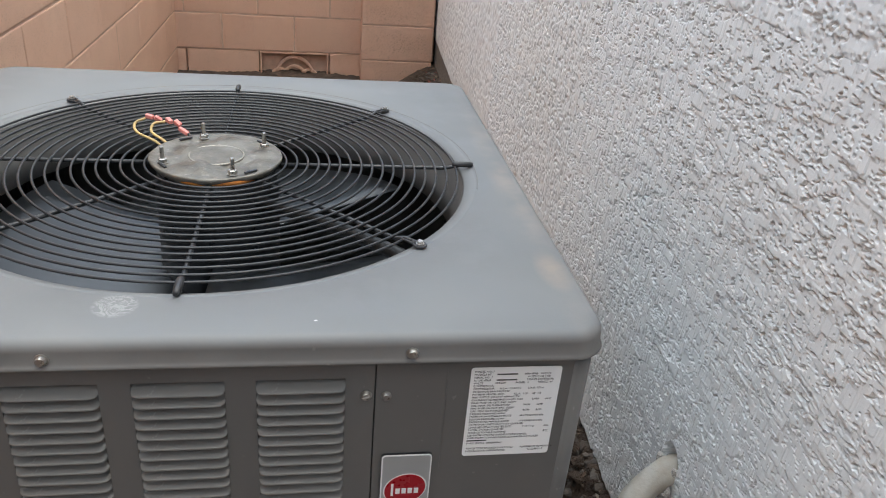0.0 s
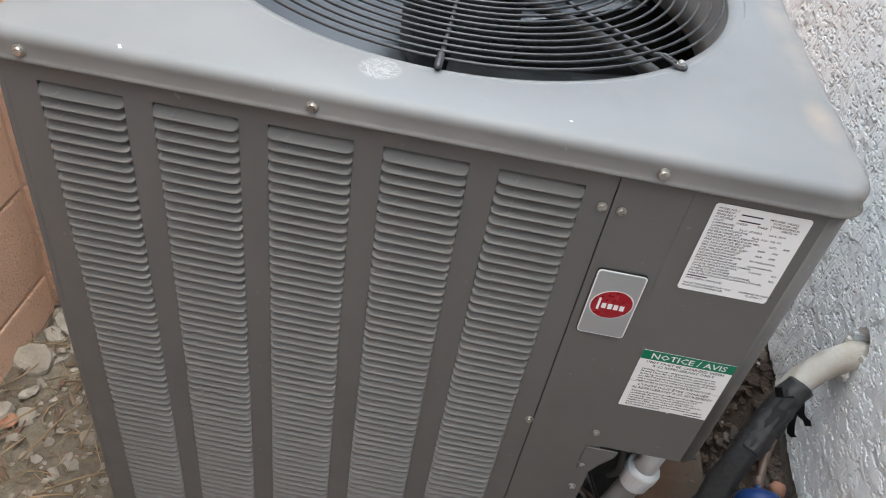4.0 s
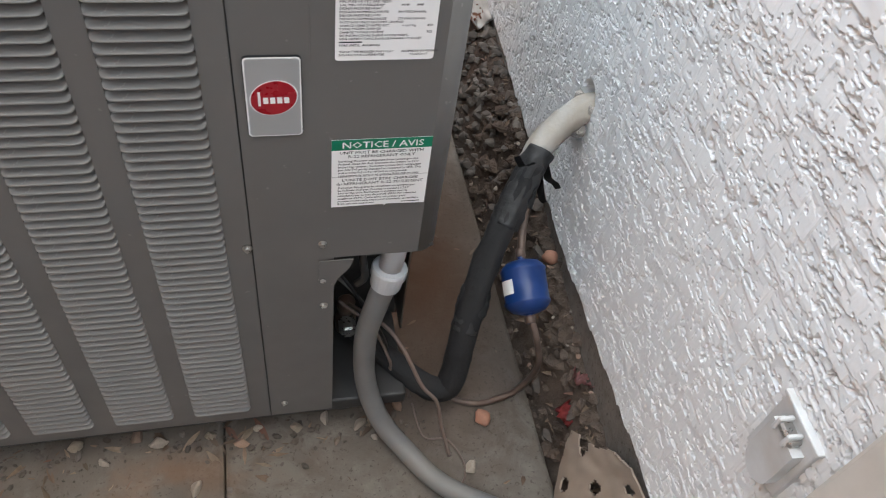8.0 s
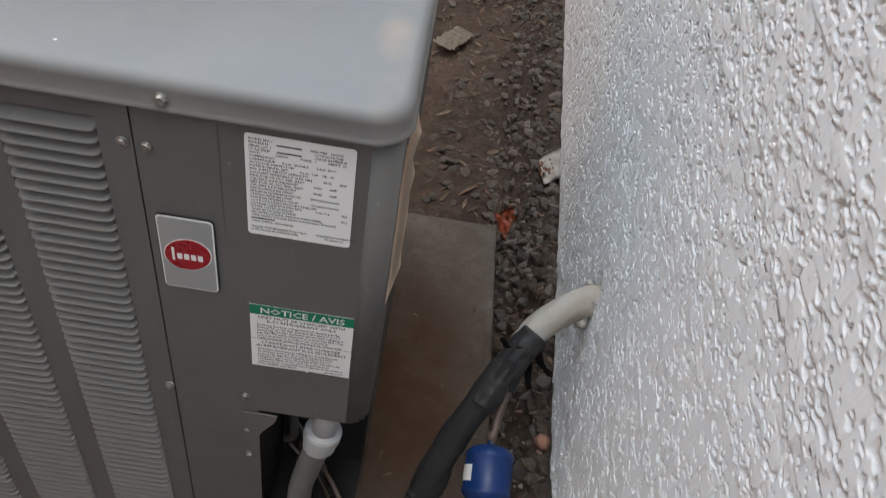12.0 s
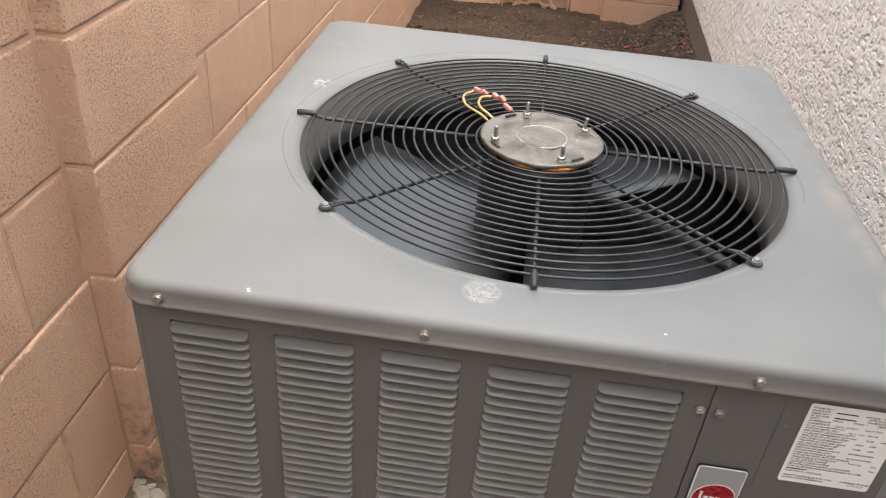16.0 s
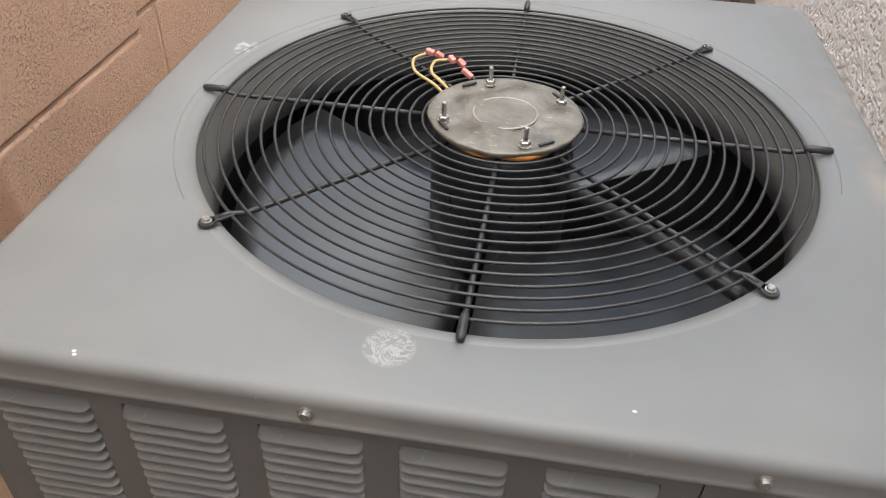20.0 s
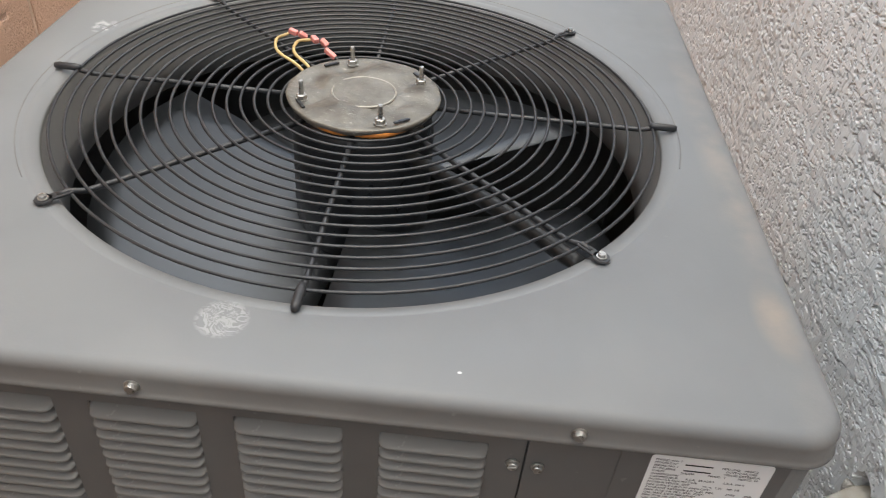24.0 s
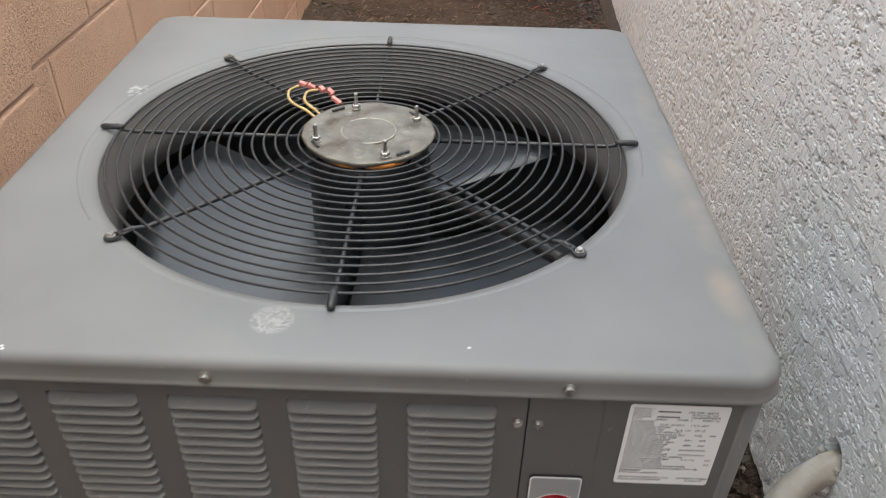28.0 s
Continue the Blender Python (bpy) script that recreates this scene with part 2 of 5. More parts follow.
def stone_material(name, tones):
    m = mat(name, tones[0], 0.88)
    n = Nodes(m)
    isl = n.geo.outputs["Random Per Island"]
    ob = n.random()
    pick = n.math("FRACT", n.math("ADD", isl, ob))
    c = n.ramp(pick, [(i / max(1, len(tones) - 1), t) for i, t in enumerate(tones)])
    c = n.mix(n.ramp(n.noise(70, 5), [(0.35, 0.0), (0.7, 0.55)]), c, tuple(v * 0.55 for v in tones[0]))
    n.color(c)
    n.bump(n.noise(180, 4), 0.5, 0.002)
    return m


GRAVEL = stone_material("gravel_stone", [(0.07, 0.056, 0.046), (0.11, 0.092, 0.078), (0.055, 0.045, 0.037), (0.15, 0.128, 0.11), (0.085, 0.062, 0.047)])
PALE_STONE = stone_material("pale_stone", [(0.24, 0.19, 0.14), (0.44, 0.39, 0.33), (0.16, 0.125, 0.10), (0.34, 0.22, 0.16), (0.30, 0.28, 0.25)])
DEBRIS = stone_material("litter_chips", [(0.12, 0.08, 0.055), (0.19, 0.135, 0.09), (0.07, 0.05, 0.036), (0.26, 0.20, 0.145), (0.15, 0.07, 0.05)])


def soil_material():
    m = mat("soil", (0.14, 0.10, 0.075), 0.95)
    n = Nodes(m)
    a = n.noise(2.6, 6, 0.6)
    b = n.noise(26, 6, 0.65)
    c = n.ramp(a, [(0.3, (0.029, 0.017, 0.011)), (0.5, (0.054, 0.033, 0.022)), (0.7, (0.090, 0.061, 0.044))])
    c = n.mix(n.ramp(b, [(0.40, 0.0), (0.75, 0.6)]), c, (0.12, 0.088, 0.066))
    c = n.mix(n.ramp(n.noise(85, 4), [(0.52, 0.0), (0.66, 0.6)]), c, (0.035, 0.024, 0.018))
    # drier reddish soil in the strip along the house, concrete dust by the block wall
    c = n.mix(n.math("MULTIPLY", n.spot((0.93, -0.05, -0.03), (0.12, 0.55, 0.3), 0.5), n.ramp(n.noise(19, 6, 0.65), [(0.35, 0.1), (0.65, 0.85)])), c, (0.15, 0.115, 0.09))
    c = n.mix(n.math("MULTIPLY", n.spot((-0.22, 0.1, -0.1), (0.22, 0.6, 0.3), 0.5), n.ramp(n.noise(16, 6, 0.65), [(0.3, 0.3), (0.6, 0.95)])), c, (0.20, 0.175, 0.135))
    n.color(c)
    k = n.bump(n.noise(24, 8, 0.7), 0.8, 0.02)
    n.bump(n.noise(130, 5, 0.7), 0.7, 0.004, k)
    return m


def concrete_material(name, rusty):
    m = mat(name, (0.3, 0.27, 0.24), 0.9)
    n = Nodes(m)
    a = n.noise(5, 6, 0.6) if rusty else n.math("ADD", n.noise(5, 6, 0.6), 0.34)
    c = n.ramp(a, [(0.3, (0.058, 0.047, 0.037)), (0.46, (0.095, 0.081, 0.067)), (0.6, (0.128, 0.112, 0.095)), (0.72, (0.20, 0.182, 0.158))])
    c = n.mix(n.ramp(n.noise(42, 6, 0.7), [(0.42, 0.0), (0.7, 0.6)]), c, (0.085, 0.07, 0.056))
    c = n.mix(n.ramp(n.noise(13, 7, 0.7, dist=0.8), [(0.52, 0.0), (0.66, 0.42)]), c, (0.19, 0.174, 0.152))
    c = n.mix(n.ramp(n.noise(190, 3), [(0.60, 0.0), (0.68, 0.7)]), c, (0.05, 0.04, 0.033))
    if rusty:
        # iron run-off from the unit's edge, darkened further for the shade beside it
        w = n.math("MULTIPLY", n.spot((0.735, 0.36, -0.045), (0.19, 0.50, 0.3), 0.25), n.ramp(n.noise(7, 6, 0.65, dist=0.6), [(0.25, 0.6), (0.55, 1.0)]))
        c = n.mix(n.math("MULTIPLY", w, 0.95), c, (0.056, 0.023, 0.008))
        w = n.math("MULTIPLY", n.spot((0.32, -0.03, -0.045), (0.28, 0.05, 0.3), 0.2), n.ramp(n.noise(16, 5), [(0.45, 0.0), (0.65, 0.6)]))
        c = n.mix(w, c, (0.15, 0.085, 0.05))
    n.color(c)
    k = n.bump(n.noise(55, 8, 0.75), 0.55, 0.004)
    n.bump(n.noise(300, 3), 0.35, 0.001, k)
    return m


SOIL = soil_material()
CONCRETE = concrete_material("paver_concrete", True)
STEM = concrete_material("stem_wall_concrete", False)


def block_material():
    m = mat("painted_block", (0.5, 0.33, 0.24), 0.85)
    n = Nodes(m)
    r = n.random()
    a = n.noise(3.0, 5)
    c = n.ramp(a, [(0.3, (0.80, 0.505, 0.352)), (0.7, (0.86, 0.565, 0.405))])
    c = n.mix(n.math("MULTIPLY", r, 0.22), c, (0.62, 0.40, 0.285))
    pits = n.ramp(n.noise(210, 3, 0.6), [(0.57, 0.0), (0.64, 1.0)])
    pits = n.math("MULTIPLY", pits, n.ramp(n.noise(14, 4), [(0.36, 0.0), (0.54, 1.0)]))
    # pits also darkened in colour, for the shade inside them
    c = n.mix(n.math("MULTIPLY", pits, 0.35), c, (0.24, 0.15, 0.11))
    stain = n.math("MULTIPLY", n.ramp(n.noise(22, 6, 0.7), [(0.46, 0.0), (0.60, 1.0)]), n.spot((-0.35, 0.34, -0.04), (0.2, 0.34, 0.22), 0.35))
    c = n.mix(n.math("MULTIPLY", stain, 0.7), c, (0.14, 0.10, 0.085))
    n.color(c)
    k = n.bump(n.math("SUBTRACT", n.noise(230, 5, 0.7), n.math("MULTIPLY", pits, 1.2)), 1.0, 0.0075)
    n.bump(n.noise(330, 3), 0.3, 0.0012, k)
    return m


BLOCK = block_material()
MORTAR = simple("painted_mortar", (0.60, 0.40, 0.29), 0.9, vary=0.15, scale=24, bump=0.6, dist=0.003)


def stucco_material():
    m = mat("painted_stucco", (0.76, 0.76, 0.75), 1.0, 0.0, 0.03)
    n = Nodes(m)
    a = n.noise(2.2, 5)
    c = n.ramp(a, [(0.3, (0.765, 0.775, 0.775)), (0.7, (0.82, 0.83, 0.83))])
    warm = n.math("MULTIPLY", n.ramp(n.noise(1.1, 3), [(0.4, 0.0), (0.7, 1.0)]), 0.35)
    c = n.mix(warm, c, (0.70, 0.665, 0.61))
    n.color(c)
    drag = n.ramp(n.noise(170, 4, 0.6, src=n.mapped((1, 0.42, 1))), [(0.42, 0.0), (0.60, 1.0)])
    calm = n.ramp(n.noise(9, 3), [(0.55, 1.0), (0.68, 0.12)])
    k = n.bump(n.math("MULTIPLY", drag, calm), 0.14, 0.0006)
    n.bump(n.noise(420, 3), 0.2, 0.0005, k)
    return m


STUCCO = stucco_material()
# tan chosen to warm the light bounced onto the unit's front
TAN_WALL = simple("warm_bounce_paint", (0.31, 0.245, 0.19), 0.9, vary=0.15, scale=14, bump=0.4, dist=0.003)
RUBBLE = simple("pale_concrete", (0.27, 0.245, 0.21), 0.9, vary=0.2, scale=22, bump=0.7, dist=0.004, dirt=(0.2, 0.17, 0.14))


# ---- building helpers ----
def mesh_of(bm, name, smooth=False):
    me = bpy.data.meshes.new(name)
    bm.normal_update()
    bm.to_mesh(me)
    bm.free()
    if smooth:
        for p in me.polygons:
            p.use_smooth = True
    return me


def part(name, bm, material, parent=None, label="", smooth=False, kind="", category=""):
    me = bm if isinstance(bm, bpy.types.Mesh) else mesh_of(bm, name, smooth)
    if material and not me.materials:
        me.materials.append(material)
    ob = new(name, me)
    if parent:
        ob.parent = parent
        ob.matrix_parent_inverse = Matrix.Translation(-parent.location) if parent.type == "EMPTY" else Matrix()
    return tagged(ob, label, category, "", kind)


def thing(name, label, category, at=(0, 0, 0), group="", kind=""):
    ob = new(name)
    ob.location = at
    ob.empty_display_size = 0.05
    return tagged(ob, label, category, group, kind)


def box(bm, lo, hi, bevel=0.0, seg=2):
    r = bmesh.ops.create_cube(bm, size=1)
    vs = r["verts"]
    for v in vs:
        v.co = Vector([l + (h - l) * (c + 0.5) for l, h, c in zip(lo, hi, v.co)])
    if bevel:
        es = list({e for v in vs for e in v.link_edges})
        bmesh.ops.bevel(bm, geom=es, offset=bevel, segments=seg, affect="EDGES", profile=0.5)
    return bm


def boxed(lo, hi, bevel=0.0, seg=2):
    return box(bmesh.new(), lo, hi, bevel, seg)


def lathe(profile, n=32, caps=True):
    """A solid turned round z from (radius, height) pairs."""
    bm = bmesh.new()
    rings = []
    for r, z in profile:
        rings.append([bm.verts.new((r * math.cos(2 * math.pi * i / n), r * math.sin(2 * math.pi * i / n), z)) for i in range(n)])
    for a, b in zip(rings, rings[1:]):
        for i in range(n):
            bm.faces.new((a[i], a[(i + 1) % n], b[(i + 1) % n], b[i]))
    if caps:
        bm.faces.new(list(reversed(rings[0])))
        bm.faces.new(rings[-1])
    return bm


def smooth_path(pts, steps=8):
    """Points of a Catmull-Rom curve through pts."""
    p = [Vector(q) for q in pts]
    p = [2 * p[0] - p[1]] + p + [2 * p[-1] - p[-2]]
    out = []
    for i in range(1, len(p) - 2):
        for k in range(steps):
            t = k / steps
            a, b, c, d = p[i - 1:i + 3]
            out.append(0.5 * (2 * b + (c - a) * t + (2 * a - 5 * b + 4 * c - d) * t * t + (3 * b - a - 3 * c + d) * t ** 3))
    out.append(p[-2])
    return out


def tube(pts, radius, n=12, steps=8, ends=True, wobble=0.0, closed=False):
    """A tube along a smooth curve; radius a number or a function of 0..1."""
    path = pts if steps == 0 else smooth_path(pts, steps)
    path = [Vector(p) for p in path]
    bm = bmesh.new()
    rings = []
    side = None
    m = len(path)
    for i, p in enumerate(path):
        if closed:
            d = (path[(i + 1) % m] - path[i - 1]).normalized()
        else:
            d = (path[min(i + 1, m - 1)] - path[max(i - 1, 0)]).normalized()
        if side is None:
            side = d.orthogonal().normalized()
        side = (side - d * side.dot(d)).normalized()
        up = d.cross(side)
        r = radius(i / (m - 1)) if callable(radius) else radius
        ring = []
        for k in range(n):
            a = 2 * math.pi * k / n
            q = r * (1 + wobble * noise.noise(Vector((p.x * 40 + k * 0.7, p.y * 40, p.z * 40))))
            ring.append(bm.verts.new(p + side * (q * math.cos(a)) + up * (q * math.sin(a))))
        rings.append(ring)
    pairs = list(zip(rings, rings[1:])) + ([(rings[-1], rings[0])] if closed else [])
    for a, b in pairs:
        for k in range(n):
            bm.faces.new((a[k], a[(k + 1) % n], b[(k + 1) % n], b[k]))
    if ends and not closed:
        bm.faces.new(list(reversed(rings[0])))
        bm.faces.new(rings[-1])
    return bm


def moved(bm, m):
    bmesh.ops.transform(bm, matrix=m, verts=bm.verts)
    return bm


def rock_mesh(seed, squash=0.6, sub=2):
    bm = bmesh.new()
    bmesh.ops.create_icosphere(bm, subdivisions=sub, radius=1)
    o = Vector((seed * 3.7, seed * 1.3, seed * 7.1))
    for v in bm.verts:
        k = 1 + 0.35 * noise.noise(v.co * 1.1 + o) + 0.15 * noise.noise(v.co * 2.7 + o)
        v.co = Vector((v.co.x * k, v.co.y * k, v.co.z * k * squash))
    return bm


def words(text, size, align="LEFT"):
    """Flat letters as a mesh in the xy plane, first line at the origin."""
    cu = bpy.data.curves.new("letters", "FONT")
    cu.body, cu.size, cu.align_x, cu.resolution_u, cu.offset = text, size, align, 1, size * (0.014 if size > 0.004 else 0.022)
    ob = bpy.data.objects.new("letters", cu)
    me = bpy.data.meshes.new_from_object(ob)
    bpy.data.objects.remove(ob)
    bpy.data.curves.remove(cu)
    return me


rnd = random.Random(7)
PAD_Z, SOIL_Z = -0.045, -0.11

# ---- ground ----
def soil_z(x, y):
    """The soil rises from the slab's edge to the foot of the house wall."""
    near = abs(x) < 3 and -2 < y < 6
    h = (0.016 * noise.noise(Vector((x * 5, y * 5, 0))) + 0.008 * noise.noise(Vector((x * 17, y * 17, 3))) + 0.006 * noise.noise(Vector((x * 38, y * 38, 5))) + 0.004 * noise.noise(Vector((x * 75, y * 75, 9)))) if near else 0.0
    h -= 0.028 * min(max((y - 2.6) / 1.2, 0.0), 1.0)
    t = min(max((x - 0.872) / (0.053 + 0.052 * max(min(y, 5.0), -0.6)), 0.0), 1.0)
    bank = 0.172 + 0.030 * min(max((y - 0.1) / 0.3, 0.0), 1.0) - 0.10 * min(max((y - 1.0) / 2.0, 0.0), 1.0)
    return SOIL_Z + h + bank * t * t * (3 - 2 * t)


bm = bmesh.new()
xs = [-60, -20, -6, -2, -1] + [-0.42 + 0.0125 * i for i in range(140)] + [1.6, 3, 6, 20, 60]
ys = [-60, -20, -6, -2, -1] + [-0.6 + 0.016 * i for i in range(138)] + [1.62 + 0.05 * i for i in range(56)] + [6, 20, 60]
grid = []
for y in ys:
    row = []
    for x in xs:
        row.append(bm.verts.new((x, y, soil_z(x, y))))
    grid.append(row)
for a, b in zip(grid, grid[1:]):
    for i in range(len(xs) - 1):
        bm.faces.new((a[i], a[i + 1], b[i + 1], b[i]))
part("ground", bm, SOIL, None, "bare brown packed soil with dry litter between two walls", True, "structure", "ground")

# two precast concrete slabs side by side under the unit
pads = thing("pavement", "two weathered concrete slabs with rust stains on the soil", "slab", kind="structure")
for x0, x1, y1 in ((-0.052, 0.4176, 0.79), (0.4190, 0.874, 0.795)):
    bm = boxed((x0, -0.75, PAD_Z - 0.075), (x1, y1, PAD_Z), 0.006, 2)
    part("slab", bm, CONCRETE, pads)

# ---- house wall: heavy trowelled stucco over a concrete stem wall ----
S0, S1 = 0.115, 2.25


def lattice(u, v, lu, lv, seed):
    """Smooth noise over the whole wall, with cells lu long and lv high."""
    table = np.random.default_rng(seed).random((int(5.1 / lu) + 6, int(2.5 / lv) + 6))
    a, b = (u + 0.40) / lu, (v - 0.10) / lv
    iu, iw = a.astype(int), b.astype(int)
    fu, fw = a - iu, b - iw
    fu, fw = (fu * fu * (3 - 2 * fu))[:, None], (fw * fw * (3 - 2 * fw))[None, :]
    low = table[iu][:, iw] * (1 - fw) + table[iu][:, iw + 1] * fw
    high = table[iu + 1][:, iw] * (1 - fw) + table[iu + 1][:, iw + 1] * fw
    return low * (1 - fu) + high * fu


def step(x, a, b):
    t = np.clip((x - a) / (b - a), 0, 1)
    return t * t * (3 - 2 * t)


def stucco_height(u, v, d):
    """Relief in metres: smooth daubs with torn lower lips, pits and trowel grooves. u runs along the wall."""
    def octave(lu, lv, k):
        return lattice(u, v, lu, lv, 100 + k)
    fine = octave(0.0024, 0.0019, 2) - 0.5
    near = step(v, 0.45, 0.85)[None, :] * 0.14 + step(-u, -0.30, 0.10)[:, None] * 0.12
    plain = step(octave(0.10, 0.030, 9) * 0.7 + 0.3 * octave(0.030, 0.008, 10) + near, 0.465, 0.54)
    # fine ridges drawn out along the wall, filled level where the trowel pressed flat
    streak = 0.42 * octave(0.040, 0.0042, 1) + 0.36 * octave(0.016, 0.0033, 3) + 0.22 * octave(0.0040, 0.0026, 4)
    ridge = step(streak, 0.44, 0.52)
    h = 0.00046 * (ridge * (1 - plain) + 0.9 * plain)
    # thick daubs with a torn lip below and in front and a short back
    daub = 0.0019 * step(0.6 * octave(0.0130, 0.0042, 15) + 0.4 * octave(0.030, 0.014, 16) + 0.16 * fine, 0.665, 0.680)
    daub = daub + 0.0010 * step(0.55 * octave(0.042, 0.0095, 5) + 0.45 * octave(0.011, 0.0045, 6) + 0.24 * fine, 0.57, 0.585)
    for j in range(1, len(v)):
        daub[:, j] = np.maximum(daub[:, j], daub[:, j - 1] - 0.06 * d)
    for i in range(1, len(u)):
        daub[i] = np.maximum(daub[i], daub[i - 1] - 0.085 * d)
    # small deep tears drawn out along the wall
    pit = step(0.62 * octave(0.0048, 0.0021, 13) + 0.38 * octave(0.0130, 0.0060, 14), 0.655, 0.675) * (1 - 0.30 * plain) * 0.0060
    return h + daub - pit + 0.00016 * fine * (1 - 0.7 * plain) + 0.0020 * (octave(0.30, 0.25, 11) - 0.5)


def foot_rise(u):
    return np.clip(0.018 - 0.094 * u, 0, 0.05)


def stucco_sheet(u0, u1, v0, v1, du):
    nu, nv = int((u1 - u0) / du) + 1, int((v1 - v0) / du) + 1
    u = np.linspace(u0, u1, nu)
    v = np.linspace(v0, v1, nv)
    h = stucco_height(u, v, du)
    co = np.zeros((nu, nv, 3))
    co[..., 0], co[..., 1], co[..., 2] = -h, u[:, None], v[None, :]
    co[..., 2] += foot_rise(u)[:, None] * (1 - np.clip((v - S0) / 0.15, 0, 1))[None, :]
    # the pipe sleeve goes through here
    hole = np.hypot(co[..., 1] - 0.264, co[..., 2] - 0.347)
    co[..., 0] += np.where(hole < 0.0255, 0.05, 0)
    idx = np.arange(nu * nv).reshape(nu, nv)
    f = np.stack([idx[:-1, :-1], idx[:-1, 1:], idx[1:, 1:], idx[1:, :-1]], -1).reshape(-1, 4)
    me = bpy.data.meshes.new("stucco")
    me.vertices.add(nu * nv)
    me.vertices.foreach_set("co", co.ravel())
    me.loops.add(f.size)
    me.loops.foreach_set("vertex_index", f.ravel())
    me.polygons.add(len(f))
    me.polygons.foreach_set("loop_start", np.arange(0, f.size, 4))
    me.update(calc_edges=True)
    me.polygons.foreach_set("use_smooth", np.ones(len(f), dtype=bool))
    me.materials.append(STUCCO)
    return me


house = thing("wall_east", "white painted house wall in heavy trowelled stucco", "wall", (0.930, 0, 0), kind="structure")
house.rotation_euler = (0, 0, -math.atan(0.052))
TILT = Matrix.Translation((0.930, 0, 0)) @ Euler((0, 0, -math.atan(0.052))).to_matrix().to_4x4()


def house_part(name, data, material, label="", smooth=False):
    ob = part(name, data, material, None, label, smooth)
    ob.parent = house
    return ob


SHEETS = ((-0.34, 0.50, S0, 0.72, 0.0008), (-0.34, 0.50, 0.72, 0.95, 0.0012), (0.50, 1.0, S0, 0.95, 0.0013), (1.0, 2.0, S0, 0.95, 0.0028),
          (2.0, 4.6, S0, 0.95, 0.006), (-0.34, 1.3, 0.95, 1.4, 0.002), (1.3, 4.6, 0.95, 1.4, 0.006), (-0.34, 4.6, 1.4, S1, 0.010))
for u0, u1, v0, v1, du in SHEETS:
    house_part("stucco_coat", stucco_sheet(u0, min(u1 + 0.001, 4.6), v0, min(v1 + 0.001, S1), du), None)
# strips added behind the sheet seams so that no black slits show
for lo, hi in (((0.0022, 0.48, S0), (0.03, 0.52, 0.97)), ((0.0022, -0.34, 0.70), (0.03, 0.48, 0.74)), ((0.0022, 0.98, S0), (0.03, 1.02, 0.97)), ((0.0022, -0.34, 0.92), (0.03, 0.48, 0.98)), ((0.0022, 0.52, 0.92), (0.03, 0.98, 0.98))):
    house_part("seam_strip", boxed(lo, hi), STUCCO)
for y0, y1 in ((-0.34, 0.1915), (0.1915, 4.6)):
    edge, stem = boxed((0.003, y0, S0 - 0.002), (0.03, y1, S0 + 0.02), 0.002, 1), boxed((0.004, y0, -0.35), (0.06, y1, S0 - 0.002), 0.016, 4)
    for v in list(edge.verts) + list(stem.verts):
        if v.co.z > 0:
            v.co.z += float(foot_rise(v.co.y))
    house_part("stucco_edge", edge, STUCCO)
    house_part("stem_wall", stem, STEM, "grey concrete stem wall below the stucco")
house_part("wall_core", boxed((0.06, -0.34, -0.3), (0.25, 4.6, S1)), STEM)
house_part("corner_trim", boxed((-0.022, -0.46, -0.12), (0.25, -0.342, S1), 0.004, 2), CORNER_PAINT, "tan painted trim board with a rusty edge")
house_part("stucco_return", boxed((0.0, -4.5, -0.3), (0.25, -0.46, S1)), STUCCO)

# ---- block walls ----
def block_mesh(l, h, d=0.05, r=0.004):
    """One block face with rounded arrises, front on x = 0, body behind it."""
    bm = bmesh.new()
    ring = []
    for x, i in ((-d, 0.0), (-r, 0.0), (-r * 0.3, r * 0.3), (0, r)):
        ring.append([bm.verts.new((x, y, z)) for y, z in ((i, i), (l - i, i), (l - i, h - i), (i, h - i))])
    for a, b in zip(ring, ring[1:]):
        for k in range(4):
            bm.faces.new((a[k], a[(k + 1) % 4], b[(k + 1) % 4], b[k]))
    bm.faces.new(ring[-1])
    return bm


JOINT, COURSE, LONG = 0.008, 0.2, 0.402
BED = -0.014
block_cache = {}


def lay_block(parent, m, l):
    key = round(l, 3)
    if key not in block_cache:
        me = mesh_of(block_mesh(l, COURSE - JOINT), "block")
        me.materials.append(BLOCK)
        block_cache[key] = me
    ob = new("block", block_cache[key])
    ob.parent = parent
    ob.matrix_parent_inverse = Matrix.Translation(-parent.location)
    ob.matrix_basis = m @ pose(rnd.uniform(-0.0012, 0.0012), 0, 0, 0, 0, rnd.uniform(-0.15, 0.15))
    return ob


def lay_courses(parent, base, length, first_head, courses, skip=None):
    """Running bond on a face whose local y runs along the wall; first_head: a head joint of the even courses."""
    for c in range(-1, courses):
        z = BED + c * COURSE + JOINT / 2
        off = first_head + (LONG / 2 if c % 2 else 0)
        y = off - math.ceil(off / LONG) * LONG
        while y < length:
            a, b = max(y, 0), min(y + LONG, length)
            if b - a > 0.03 and not (skip and skip(c, a, b)):
                lay_block(parent, base @ pose(0, a + JOINT / 2, z), b - a - JOINT)
            y += LONG


